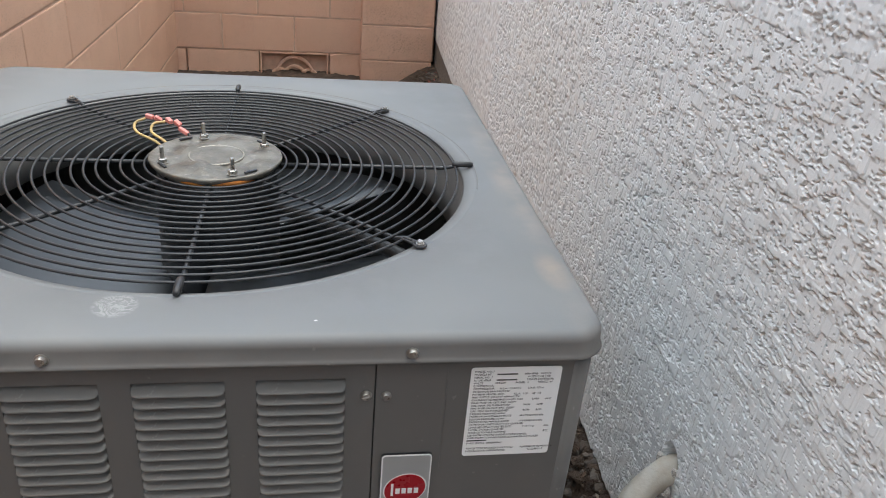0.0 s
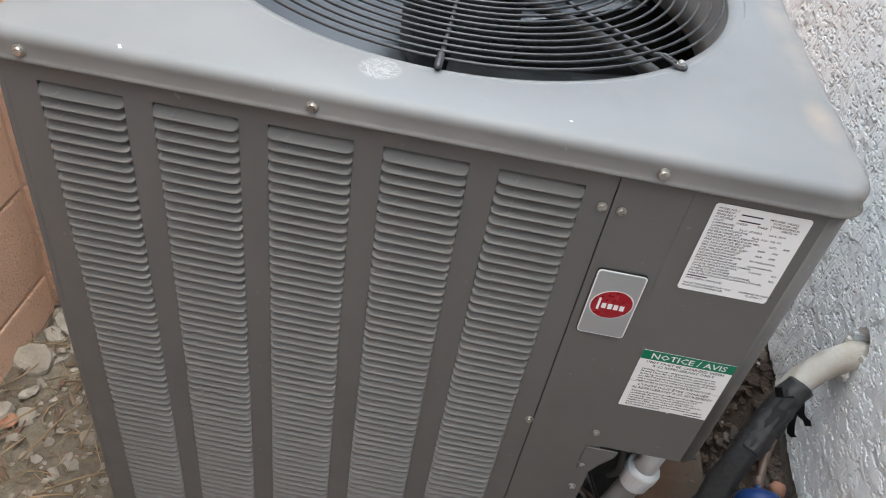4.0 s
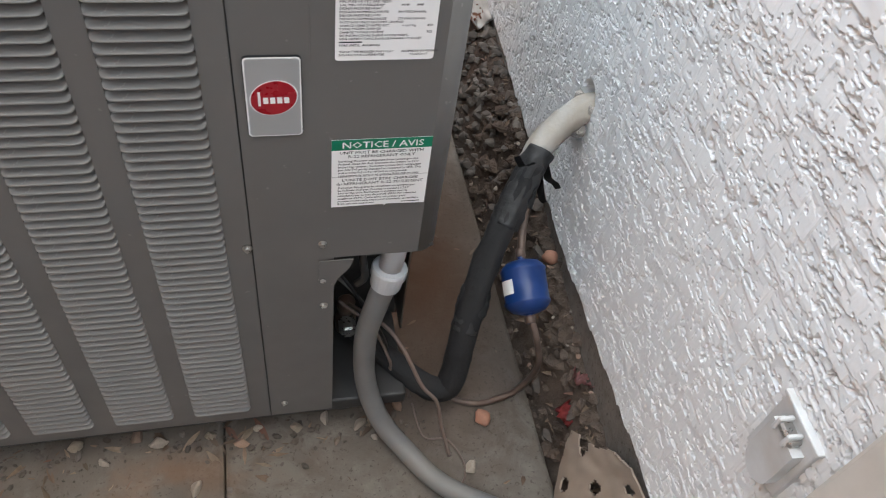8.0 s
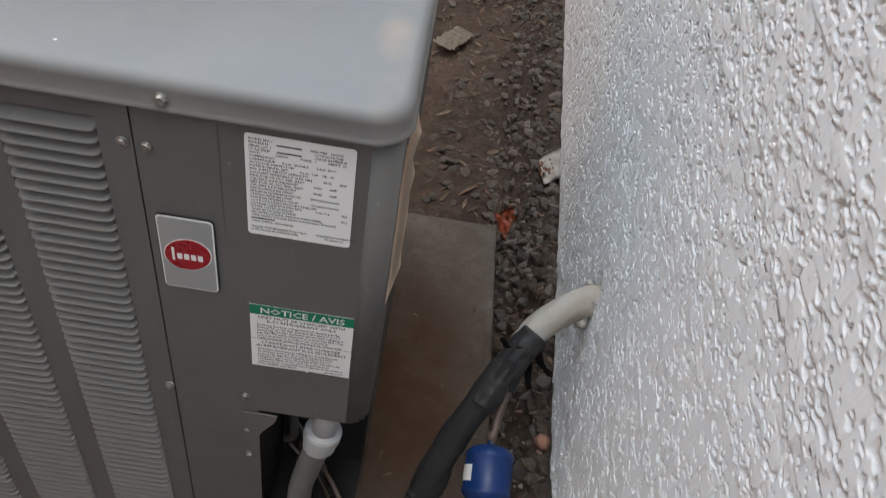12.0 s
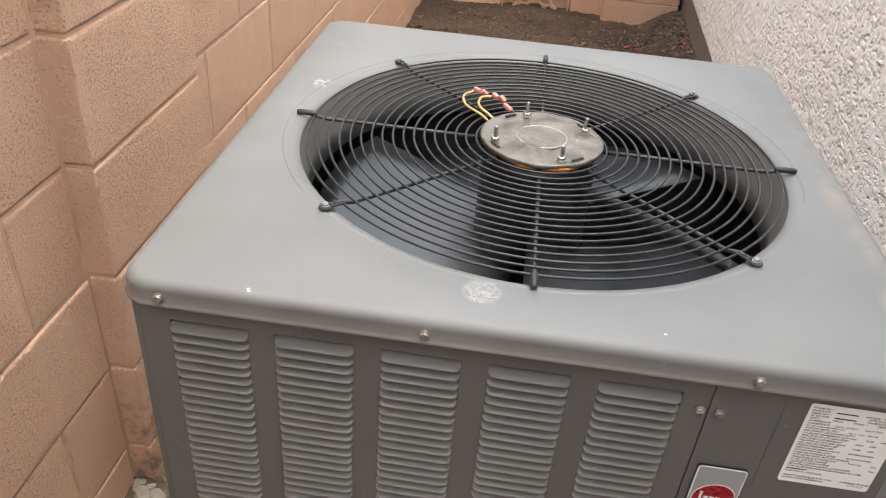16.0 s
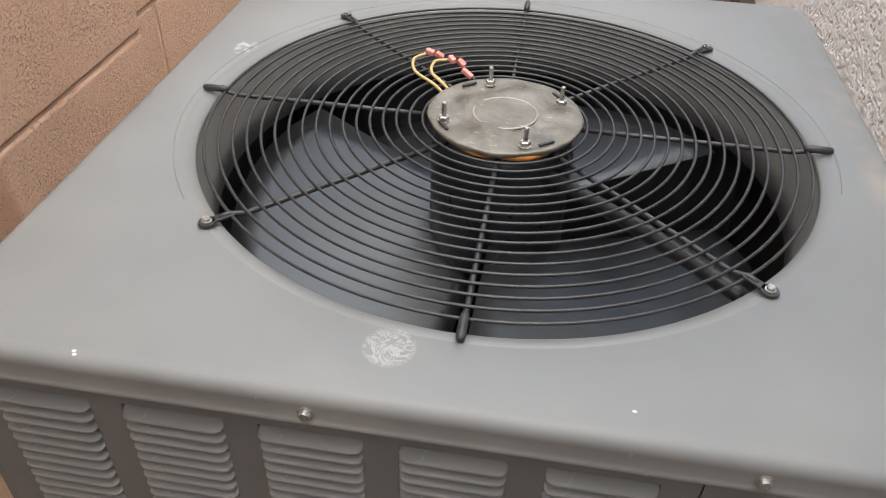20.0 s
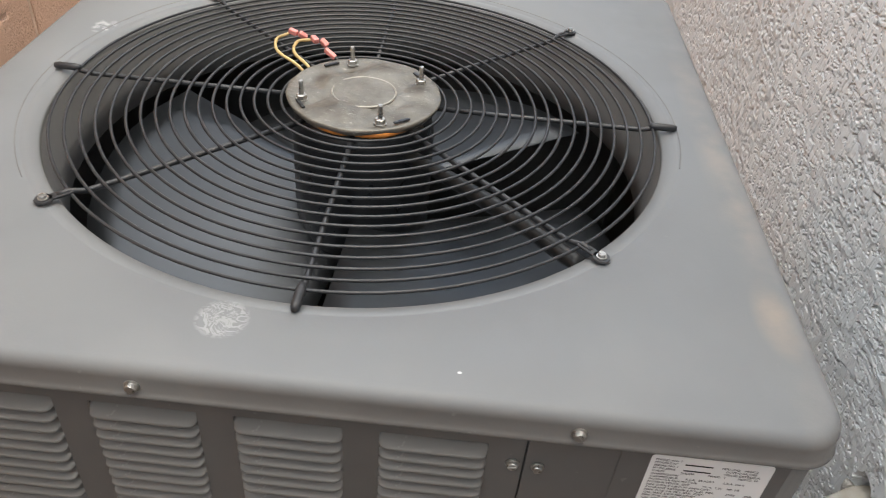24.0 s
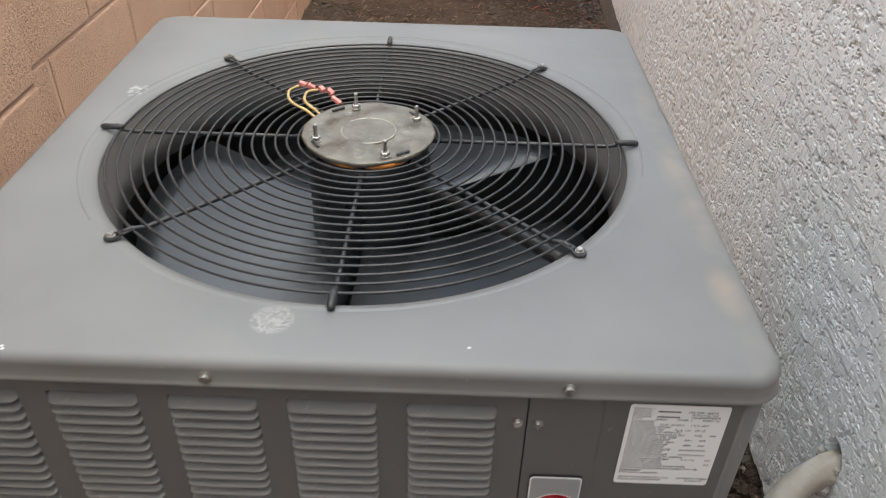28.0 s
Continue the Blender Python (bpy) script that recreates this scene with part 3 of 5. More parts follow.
west = thing("wall_west", "tan painted concrete block garden wall with a pilaster", "wall", (-0.375, 0, BED), kind="structure")
LEAN = math.atan(0.010)
WBASE = Matrix.Translation((-0.366, 0, 0)) @ Euler((0, 0, -LEAN)).to_matrix().to_4x4()
OFFY = 3.4
PIL0, PIL1 = 0.4375, 0.8365
lay_courses(west, WBASE @ pose(0, -OFFY, 0), OFFY + PIL0 - 0.006, OFFY + 0.279, 9)
lay_courses(west, WBASE @ pose(0, PIL1, 0), 4.3 - PIL1, 0.960 - PIL1, 9)
part("mortar", moved(boxed((-0.14, -OFFY, -0.3), (-0.0035, 4.3, BED + 9 * COURSE)), WBASE), MORTAR, west)
part("cap_course", moved(boxed((-0.15, -OFFY, BED + 9 * COURSE), (0.004, 4.3, BED + 9 * COURSE + 0.05), 0.004, 1), WBASE), BLOCK, west)
# pilaster, one block long
part("pilaster_core", boxed((-0.40, PIL0 + 0.004, -0.3), (-0.3240, PIL1 - 0.004, BED + 9 * COURSE)), MORTAR, west)
for c in range(-1, 9):
    z = BED + c * COURSE + JOINT / 2
    bm = boxed((-0.41, PIL0, z), (-0.3195, PIL1, z + COURSE - JOINT), 0.004, 2)
    part("pilaster_block", bm, BLOCK, west)

north = thing("wall_north", "tan painted concrete block wall closing the side yard", "wall", (0.4, 3.9, BED), kind="structure")
NBASE = Matrix.Translation((-0.42, 4.04, 0)) @ Euler((0, 0, radians(-90 + 1.5))).to_matrix().to_4x4()
vent_at = (0.546, 0.948)
lay_courses(north, NBASE, 1.9, 0.345, 9, lambda c, a, b: c == -1 and b > vent_at[0] + 0.01 and a < vent_at[1] - 0.01)
part("mortar", moved(boxed((-0.16, -0.1, -0.3), (-0.05, 2.0, BED + 9 * COURSE)), NBASE), MORTAR, north)
part("bed_mortar", moved(boxed((-0.06, -0.1, BED), (-0.0035, 2.0, BED + 9 * COURSE)), NBASE), MORTAR, north)
for c in range(-1, 9):
    z = BED + c * COURSE + JOINT / 2
    part("pilaster_block", boxed((0.706, 3.945, z), (1.118, 4.09, z + COURSE - JOINT), 0.004, 2), BLOCK, north)
part("pilaster_core", boxed((0.711, 3.950, -0.3), (1.113, 4.09, BED + 9 * COURSE)), MORTAR, north)
# pierced block with a scroll pattern in the lowest course
bm = bmesh.new()
y0, y1, z0, z1 = vent_at[0] + 0.004, vent_at[1] - 0.004, BED - COURSE + 0.004, BED - 0.004
for lo, hi in (((-0.04, y0, z1 - 0.010), (0.0, y1, z1)), ((-0.04, y0, z0), (0.0, y0 + 0.010, z1)), ((-0.04, y1 - 0.010, z0), (0.0, y1, z1)), ((-0.04, y0, z0), (0.0, y1, z0 + 0.02))):
    box(bm, lo, hi, 0.003, 1)
part("pierced_frame", moved(bm, NBASE), BLOCK, north, "pierced scroll block at the foot of the wall")
yc = (y0 + y1) / 2
for k, (cy, r0) in enumerate(((yc - 0.085, 0.050), (yc + 0.085, 0.050), (yc, 0.11), (yc, 0.065), (yc, 0.03), (yc - 0.11, 0.025), (yc + 0.11, 0.025))):
    pts = [(-0.02, cy + r0 * math.cos(a), z0 + 0.03 + r0 * 1.2 * math.sin(a)) for a in [math.pi * i / 12 for i in range(13)]]
    part("scroll", moved(tube(pts, 0.010, 6, 0), NBASE), BLOCK, north)

# unseen wall added behind the camera to hold back light from the south
south = thing("unseen_wall_south", "unseen tan wall added behind to limit and warm the light on the unit", "wall", (0.3, -2.4, BED), kind="structure")
part("wall_body", boxed((-0.5, -2.6, -0.3), (0.95, -2.4, 1.85)), TAN_WALL, south)

# ---- the condensing unit ----
unit = thing("air_conditioner", "grey steel outdoor air conditioner with louvred sides", "air conditioner", ((X0 + X1) / 2, (Y0 + Y1) / 2, PAD_Z))


def rounded_rect(x0, x1, y0, y1, r, angles):
    """Points of a rounded rectangle met by rays from the fan's centre."""
    out = []
    for a in angles:
        d = Vector((math.cos(a), math.sin(a)))
        lo, hi = 0.0, 2.0
        for _ in range(40):
            m = (lo + hi) / 2
            p = Vector((CX, CY)) + d * m
            qx = max(x0 + r - p.x, p.x - (x1 - r), 0)
            qy = max(y0 + r - p.y, p.y - (y1 - r), 0)
            inside = x0 <= p.x <= x1 and y0 <= p.y <= y1 and math.hypot(qx, qy) <= r
            lo, hi = (m, hi) if inside else (lo, m)
        out.append(Vector((CX, CY)) + d * lo)
    return out


def lid_mesh():
    x0, x1, y0, y1, r = -0.040, 0.683, -0.004, 0.752, 0.030
    n = 240
    ang = [2 * math.pi * i / n for i in range(n)]
    for sx in (x0, x1):
        for sy in (y0, y1):
            c = math.atan2(sy - CY, sx - CX)
            ang += [(c + k * 0.006) % (2 * math.pi) for k in range(-7, 8)]
    ang = sorted(set(round(a, 5) for a in ang))
    bm = bmesh.new()
    loops = []
    f = 0.010
    levels = [(0.005, ZL + 0.004), (0.003, ZL), (-0.0020, ZL), (-0.0024, ZL + 0.0010), (-0.0012, ZL + 0.0030), (0.0, ZL + 0.0050), (0.0, ZT - f)]
    levels += [(f * (1 - math.cos(a)), ZT - f + f * math.sin(a)) for a in [math.pi / 2 * k / 6 for k in range(1, 7)]]
    for inset, z in levels:
        pts = rounded_rect(x0 + inset, x1 - inset, y0 + inset, y1 - inset, max(0.006, r - inset * 0.6), ang)
        loops.append([bm.verts.new((p.x, p.y, z)) for p in pts])
    for rad, z in ((0.3072, ZT), (0.3062, ZT - 0.0007), (0.3052, ZT - 0.0003), (0.2985, ZT - 0.0026), (0.2932, ZT - 0.0048), (0.2922, ZT - 0.0058), (0.2918, ZT - 0.0070), (0.2916, ZT - 0.010), (0.2916, ZT - 0.018)):
        loops.append([bm.verts.new((CX + rad * math.cos(a), CY + rad * math.sin(a), z)) for a in ang])
    m = len(ang)
    for a, b in zip(loops, loops[1:]):
        for i in range(m):
            bm.faces.new((a[i], a[(i + 1) % m], b[(i + 1) % m], b[i]))
    bmesh.ops.recalc_face_normals(bm, faces=bm.faces)
    return bm


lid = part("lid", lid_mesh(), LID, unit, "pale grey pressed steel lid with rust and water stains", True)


def screw_mesh():
    bm = lathe([(0.0062, 0.0), (0.0062, 0.0012), (0.0046, 0.0014), (0.0046, 0.0042), (0.004, 0.005), (0.0015, 0.005)], 12)
    box(bm, (-0.0042, -0.0006, 0.0046), (0.0042, 0.0006, 0.0056))
    return bm


SCREW = mesh_of(screw_mesh(), "screw")
SCREW.materials.append(ZINC)


def screw(x, y, z, turn, parent, size=1.0, face="front"):
    ob = new("screw", SCREW)
    ob.parent = parent
    if parent.type == "EMPTY":
        ob.matrix_parent_inverse = Matrix.Translation(-parent.location)
    q = pose(x, y, z, 90, 0, 0) if face == "front" else (pose(x, y, z, 90, 0, 90) if face == "right" else pose(x, y, z))
    ob.matrix_basis = q @ pose(0, 0, 0, 0, 0, turn) @ Matrix.Diagonal((size, size, size, 1))
    return ob


for x, a in ((0.0, 20), (0.235, 70), (0.515, 130)):
    screw(x, -0.004, 0.7345, a, lid, 0.85)

# front louvre panel: a sheet with five slotted columns
COLS = [(0.002 + 0.0969 * i, 0.0745 + 0.0969 * i) for i in range(5)]
PITCH, TOP, N_SLAT = 0.01094, 0.7035, 59
BOT = TOP - PITCH * N_SLAT
SEAM = 0.487
bm = bmesh.new()
edges = [X0 + 0.008] + [v for c in COLS for v in c] + [SEAM - 0.0007]
for a, b in zip(edges[0::2], edges[1::2]):
    box(bm, (a, Y0, BOT), (b, Y0 + 0.0018, TOP))
box(bm, (X0 + 0.008, Y0, TOP), (SEAM - 0.0007, Y0 + 0.0018, ZL + 0.006))
box(bm, (X0 + 0.008, Y0, ZB), (SEAM - 0.0007, Y0 + 0.0018, BOT))
bmesh.ops.remove_doubles(bm, verts=bm.verts, dist=0.00005)
front = part("louvre_panel", bm, PANEL, unit, "dark grey steel panel with five columns of louvres")


def slat_mesh(w):
    bm = bmesh.new()
    prof = [(0.0135, PITCH * 0.98), (0.0105, PITCH * 0.84), (0.0072, PITCH * 0.67), (0.0032, PITCH * 0.48), (-0.0012, PITCH * 0.30), (-0.0050, PITCH * 0.15), (-0.0066, PITCH * 0.06), (-0.0060, PITCH * 0.03), (0.0000, PITCH * 0.24), (0.0080, PITCH * 0.60)]
    e = 0.007
    xs = [0, 0.0008, 0.002, 0.0038, e, w / 2, w - e, w - 0.0038, w - 0.002, w - 0.0008, w]
    rows = []
    for x in xs:
        d = min(x, w - x)
        s = math.sqrt(max(0.0, 1 - (1 - min(d / e, 1)) ** 2))
        rows.append([bm.verts.new((x, y * (0.12 + 0.88 * s), z * (0.45 + 0.55 * s) + (1 - s) * 0.0012)) for y, z in prof])
    for a, b in zip(rows, rows[1:]):
        for k in range(len(prof) - 1):
            bm.faces.new((a[k], b[k], b[k + 1], a[k + 1]))
    bmesh.ops.recalc_face_normals(bm, faces=bm.faces)
    return bm


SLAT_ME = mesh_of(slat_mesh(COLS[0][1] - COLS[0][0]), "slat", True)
SLAT_ME.materials.append(LIT_SLAT)
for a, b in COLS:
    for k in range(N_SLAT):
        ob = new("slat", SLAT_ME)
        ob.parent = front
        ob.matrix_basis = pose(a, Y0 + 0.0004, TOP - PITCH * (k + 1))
# near-black liner standing for the shade behind the slats
part("shade_liner", boxed((X0 + 0.02, Y0 + 0.014, ZB + 0.01), (SEAM - 0.01, Y0 + 0.022, ZL - 0.01)), INSIDE, unit, "near-black liner for the shade behind the louvres")
for x, z, a in ((0.4795, 0.686, 15), (0.4855 - 0.003, 0.388, 80)):
    screw(x, Y0 - 0.0005, z, a, front, 0.78)

# access panel with a formed corner, cut away low down for the pipework
R = 0.022
bm = bmesh.new()
zt, zc, th = ZL + 0.006, 0.3625, 0.0016
box(bm, (SEAM + 0.0007, Y0, zc), (X1 - R, Y0 + th, zt))
box(bm, (SEAM + 0.0007, Y0, ZB), (0.569, Y0 + th, zc))
arc = [math.pi / 2 * k / 8 for k in range(9)]
outer = [(X1 - R + R * math.sin(a), Y0 + R - R * math.cos(a)) for a in arc] + [(X1, 0.155)]
inner = [(X1 - R + (R - th) * math.sin(a), Y0 + R - (R - th) * math.cos(a)) for a in arc] + [(X1 - th, 0.155)]
ring = [[bm.verts.new((x, y, z)) for x, y in pts] for pts, z in ((outer, zt), (outer, zc), (inner, zc), (inner, zt))]
for a, b in zip(ring, ring[1:] + ring[:1]):
    for i in range(len(outer) - 1):
        bm.faces.new((a[i], b[i], b[i + 1], a[i + 1]))
bmesh.ops.remove_doubles(bm, verts=bm.verts, dist=0.00002)
bmesh.ops.recalc_face_normals(bm, faces=bm.faces)
access = part("access_panel", bm, PANEL, unit, "plain grey service panel with paper labels")
for f in access.data.polygons:
    f.use_smooth = abs(f.normal.x) > 0.05 and abs(f.normal.y) > 0.05
for x, z, a in ((0.4965, 0.685, 60), (0.557, 0.387, 100), (0.557, 0.327, 30), (0.558, 0.279, 0), (0.506, 0.062, 45)):
    screw(x, Y0 - 0.0005, z, a, access, 0.72)
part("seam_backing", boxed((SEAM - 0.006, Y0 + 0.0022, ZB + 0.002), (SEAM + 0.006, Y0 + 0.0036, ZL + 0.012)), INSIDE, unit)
part("crease", boxed((0.5478, Y0 - 0.0005, 0.60), (0.5488, Y0 + 0.001, ZL)), PANEL, access)
# bracket plate at the cut-out
bm = bmesh.new()
vs = [bm.verts.new(v) for v in ((0.553, Y0 - 0.0016, 0.3605), (0.589, Y0 - 0.0016, 0.3605), (0.586, Y0 - 0.0016, 0.348), (0.574, Y0 - 0.0016, 0.330), (0.569, Y0 - 0.0016, 0.318), (0.553, Y0 - 0.0016, 0.318))]
bm.faces.new(vs)
bmesh.ops.recalc_face_normals(bm, faces=bm.faces)
bmesh.ops.solidify(bm, geom=bm.faces, thickness=0.0015)
part("bracket", bm, PANEL, unit, "small steel bracket at the pipe opening")

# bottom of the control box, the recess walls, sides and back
# floor and recess walls carry the recess shade in their near-black colour
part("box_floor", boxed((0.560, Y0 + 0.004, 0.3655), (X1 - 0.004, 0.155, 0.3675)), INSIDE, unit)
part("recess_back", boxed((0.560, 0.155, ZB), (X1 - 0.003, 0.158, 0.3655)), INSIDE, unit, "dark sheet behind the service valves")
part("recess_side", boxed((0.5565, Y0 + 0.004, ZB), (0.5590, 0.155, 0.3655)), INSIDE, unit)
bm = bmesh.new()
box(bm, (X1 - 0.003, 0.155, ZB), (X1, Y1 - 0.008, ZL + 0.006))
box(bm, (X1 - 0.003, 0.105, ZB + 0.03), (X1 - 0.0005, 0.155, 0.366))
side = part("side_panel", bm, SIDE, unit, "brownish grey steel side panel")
part("side_panel", boxed((X0, Y0 + 0.008, ZB), (X0 + 0.003, Y1 - 0.008, ZL + 0.006)), PANEL, unit)
part("back_panel", boxed((X0 + 0.004, Y1 - 0.003, ZB), (X1 - 0.004, Y1, ZL + 0.006)), PANEL, unit)
for x0, y0 in ((X0, Y0), (X0, Y1 - 0.009), (X1 - 0.009, Y1 - 0.009)):
    part("corner_post", boxed((x0, y0, ZB), (x0 + 0.009, y0 + 0.009, ZL + 0.006), 0.0035, 3), PANEL, unit)
part("base_pan", boxed((X0 + 0.006, Y0 + 0.008, ZB - 0.022), (X1 - 0.006, Y1 - 0.006, ZB + 0.004), 0.004, 2), INSIDE, unit, "dark base pan")
for x in (X0 + 0.07, X1 - 0.09):
    for y in (Y0 + 0.07, Y1 - 0.09):
        part("foot", moved(lathe([(0.035, PAD_Z), (0.032, ZB - 0.02)], 20), Matrix.Translation((x, y, 0))), INSIDE, unit)

# peeling sticker on the side of the cabinet
bm = bmesh.new()
rows = []
for k in range(9):
    z = 0.70 - 0.175 * k / 8
    lift = 0.004 + 0.005 * abs(math.sin(k * 1.7))
    rows.append([bm.verts.new((X1 + 0.0005 + lift * w, 0.030 + 0.052 * w + 0.004 * math.sin(k * 2.3), z)) for w in (0, 0.4, 0.75, 1.0)])
for a, b in zip(rows, rows[1:]):
    for i in range(3):
        bm.faces.new((a[i], a[i + 1], b[i + 1], b[i]))
bmesh.ops.solidify(bm, geom=bm.faces, thickness=0.0004)
part("sticker", bm, TRIM_PAINT, unit, "peeling yellowed paper sticker", True)

# a thin dark arc scribed on the lid round the back of the opening
arc = [radians(-14 + 232 * i / 70) for i in range(71)]
part("scribed_line", tube([(0.3215 + 0.3112 * math.cos(a), 0.3720 + 0.3112 * math.sin(a), ZT - 0.0001) for a in arc], 0.0006, 6, 0), HOSE, unit, "thin dark scribed line")

# ---- fan guard, motor and fan ----
guard = thing("fan_guard", "black coated wire fan guard with seventeen rings and eight spokes", "fan guard", (CX, CY, ZT))
GZ = ZT + 0.0035


def ring_path(r, z, n=96):
    return [(CX + r * math.cos(2 * math.pi * i / n), CY + r * math.sin(2 * math.pi * i / n), z) for i in range(n)]


for i in range(17):
    r = 0.2842 - 0.01275 * i
    part("ring", tube(ring_path(r, ZT + 0.0010), 0.0015, 6, 0, closed=True), WIRE, guard, smooth=True)
for k in range(8):
    a = k * math.pi / 4
    c, s = math.cos(a), math.sin(a)
    eared = k % 2 == 1
    r1 = 0.294 if eared else 0.304
    bm = tube([(CX + r * c, CY + r * s, GZ - (0.0055 if r < 0.28 else 0.0005)) for r in (0.068, 0.15, 0.23, 0.272, r1 - 0.008, r1)], lambda u: 0.0025 if u < 0.985 else 0.0018, 8, 0)
    spoke = part("spoke", bm, WIRE, guard, smooth=True)
    if not eared:
        bm = tube([(CX + r * c, CY + r * s, GZ - 0.0003) for r in (0.281, 0.286, 0.303, 0.307)], lambda u: 0.0037 if 0.1 < u < 0.9 else 0.0027, 10, 0)
        part("sleeve", bm, WIRE, spoke, smooth=True)
    else:
        ear = lathe([(0.0066, -0.0012), (0.0072, 0.0), (0.0066, 0.0012)], 16)
        box(ear, (-0.022, -0.0038, -0.0012), (0.0, 0.0038, 0.0012), 0.0005, 1)
        part("ear", moved(ear, Matrix.Translation((CX + 0.304 * c, CY + 0.304 * s, ZT + 0.0022)) @ Euler((0, 0, a)).to_matrix().to_4x4()), WIRE, spoke)
        ob = new("screw", SCREW)
        ob.parent = spoke
        ob.matrix_basis = pose(CX + 0.304 * c, CY + 0.304 * s, ZT + 0.0035, 0, 0, 40 * k) @ Matrix.Diagonal((0.68, 0.68, 0.68, 1))

# motor plate, a little dished, lying over the guard's inner rings
HZ = ZT + 0.0085
prof = [(0.068, HZ - 0.012), (0.0748, HZ - 0.004), (0.0753, HZ - 0.001), (0.074, HZ), (0.070, HZ - 0.0006), (0.062, HZ - 0.0003), (0.056, HZ), (0.050, HZ), (0.043, HZ), (0.036, HZ), (0.028, HZ), (0.020, HZ), (0.010, HZ + 0.0004)]
motor = thing("fan_motor", "black fan motor hung under a weathered metal plate", "motor", (CX, CY, ZT - 0.16))
bm = lathe(prof, 96)
for v in bm.verts:
    w = math.hypot(v.co.x, v.co.y)
    if w > 0.068:
        v.co.x *= 1 + 0.018 * noise.noise(v.co * 60)
        v.co.y *= 1 + 0.018 * noise.noise(v.co * 60)
    if 0.035 < w < 0.064:
        v.co.z += 0.0052 * noise.noise(v.co * 36) + 0.0016 * noise.noise(v.co * 95)
plate = part("cover_plate", moved(bm, Matrix.Translation((CX, CY, 0))), COVER, motor, "scuffed silver cover plate", True)
part("embossed_ring", tube([(CX + 0.031 * math.cos(2 * math.pi * i / 64), CY + 0.031 * math.sin(2 * math.pi * i / 64), HZ - 0.0002) for i in range(64)], 0.0011, 6, 0, closed=True), RING, plate, "thin embossed ring", True)
stud_at = ((0.3765, 0.3945), (0.2675, 0.3395), (0.3470, 0.3085), (0.3025, 0.4235))
for x, y in stud_at:
    stud = part("stud", moved(lathe([(0.0024, 0), (0.0024, 0.019), (0.0018, 0.020)], 10), Matrix.Translation((x, y, HZ - 0.001))), ZINC, plate)
    nut = part("nut", moved(lathe([(0.0062, 0), (0.0062, 0.0008), (0.0052, 0.001), (0.0052, 0.005), (0.004, 0.0056)], 6), Matrix.Translation((x, y, HZ - 0.0005))), ZINC, plate)
# slots as raised black blocks, the colour standing for the shade in the holes
for k, a in enumerate((42, 129, 214, 310)):
    q = Matrix.Translation((CX, CY, HZ + 0.0004)) @ Euler((0, 0, radians(a))).to_matrix().to_4x4()
    part("slot", moved(boxed((0.0645, -0.0085, -0.0008), (0.0680, 0.0085, 0.0012), 0.0006, 1), q), MOTOR, plate)
bm = lathe([(0.070, HZ - 0.012), (0.0748, HZ - 0.0085), (0.0748, HZ - 0.0040), (0.070, HZ - 0.002)], 72, False)
for v in bm.verts:
    a = math.atan2(v.co.y, v.co.x)
    q = 1 + 0.060 * max(math.exp(-((a + 1.20) / 0.28) ** 2), math.exp(-((a + 1.85) / 0.22) ** 2) * 0.7, math.exp(-((abs(a) - 3.02) / 0.25) ** 2)) - 0.062
    v.co.x *= q
    v.co.y *= q
part("gasket", moved(bm, Matrix.Translation((CX, CY, 0))), RUST, motor, "orange gasket edge under the plate", True)
part("motor_body", moved(lathe([(0.066, ZT - 0.15), (0.071, ZT - 0.145), (0.071, ZT - 0.03), (0.068, ZT - 0.02), (0.068, ZT - 0.004)], 48), Matrix.Translation((CX, CY, 0))), MOTOR, motor, smooth=True)

# yellow leads with pink crimp connectors, standing up through the guard
leads = thing("motor_leads", "two yellow wires capped with pink crimp connectors", "wires", (0.235, 0.434, ZT))
for k, pts in enumerate((((0.262, 0.404, ZT - 0.004), (0.246, 0.414, ZT + 0.006), (0.223, 0.430, ZT + 0.011), (0.218, 0.446, ZT + 0.017), (0.229, 0.454, ZT + 0.021)),
                         ((0.268, 0.407, ZT - 0.004), (0.256, 0.416, ZT + 0.006), (0.240, 0.430, ZT + 0.012), (0.241, 0.443, ZT + 0.018), (0.254, 0.446, ZT + 0.020)))):
    part("wire", tube(pts, 0.0017, 8), YELLOW, leads, smooth=True)
    end = Vector(pts[-1])
    for j in range(2):
        p = end + Vector((0.005 + 0.010 * j, 0.001 - 0.003 * k, 0.002 - 0.003 * j))
        q = Matrix.Translation(p) @ Euler((0.3 * j, 0.2 + 0.4 * j, -0.3 - 0.6 * k + 0.5 * j)).to_matrix().to_4x4()
        part("connector", moved(boxed((-0.0048, -0.0030, -0.0028), (0.0048, 0.0030, 0.0028), 0.0012, 2), q), PINK, leads, "pink plastic crimp connector")
q = Matrix.Translation((0.277, 0.435, ZT + 0.012)) @ Euler((0, 0.4, -0.5)).to_matrix().to_4x4()
part("connector", moved(boxed((-0.007, -0.0026, -0.0026), (0.007, 0.0026, 0.0026), 0.0012, 2), q), PINK, leads)
part("wire", tube([(0.282, 0.433, ZT + 0.010), (0.290, 0.427, ZT + 0.004), (0.298, 0.422, ZT - 0.004)], 0.0018, 8), BLACK_WIRE, leads, smooth=True)

# sleeve for the motor cable under the front spoke
part("cable_sleeve", tube([(CX + r * math.cos(radians(-44)), CY + r * math.sin(radians(-44)), z) for r, z in ((0.06, ZT - 0.03), (0.15, ZT - 0.022), (0.24, ZT - 0.020), (0.285, ZT - 0.022))], 0.0075, 10, 6, wobble=0.2), BLACK_WIRE, motor, "black corrugated cable sleeve", True)

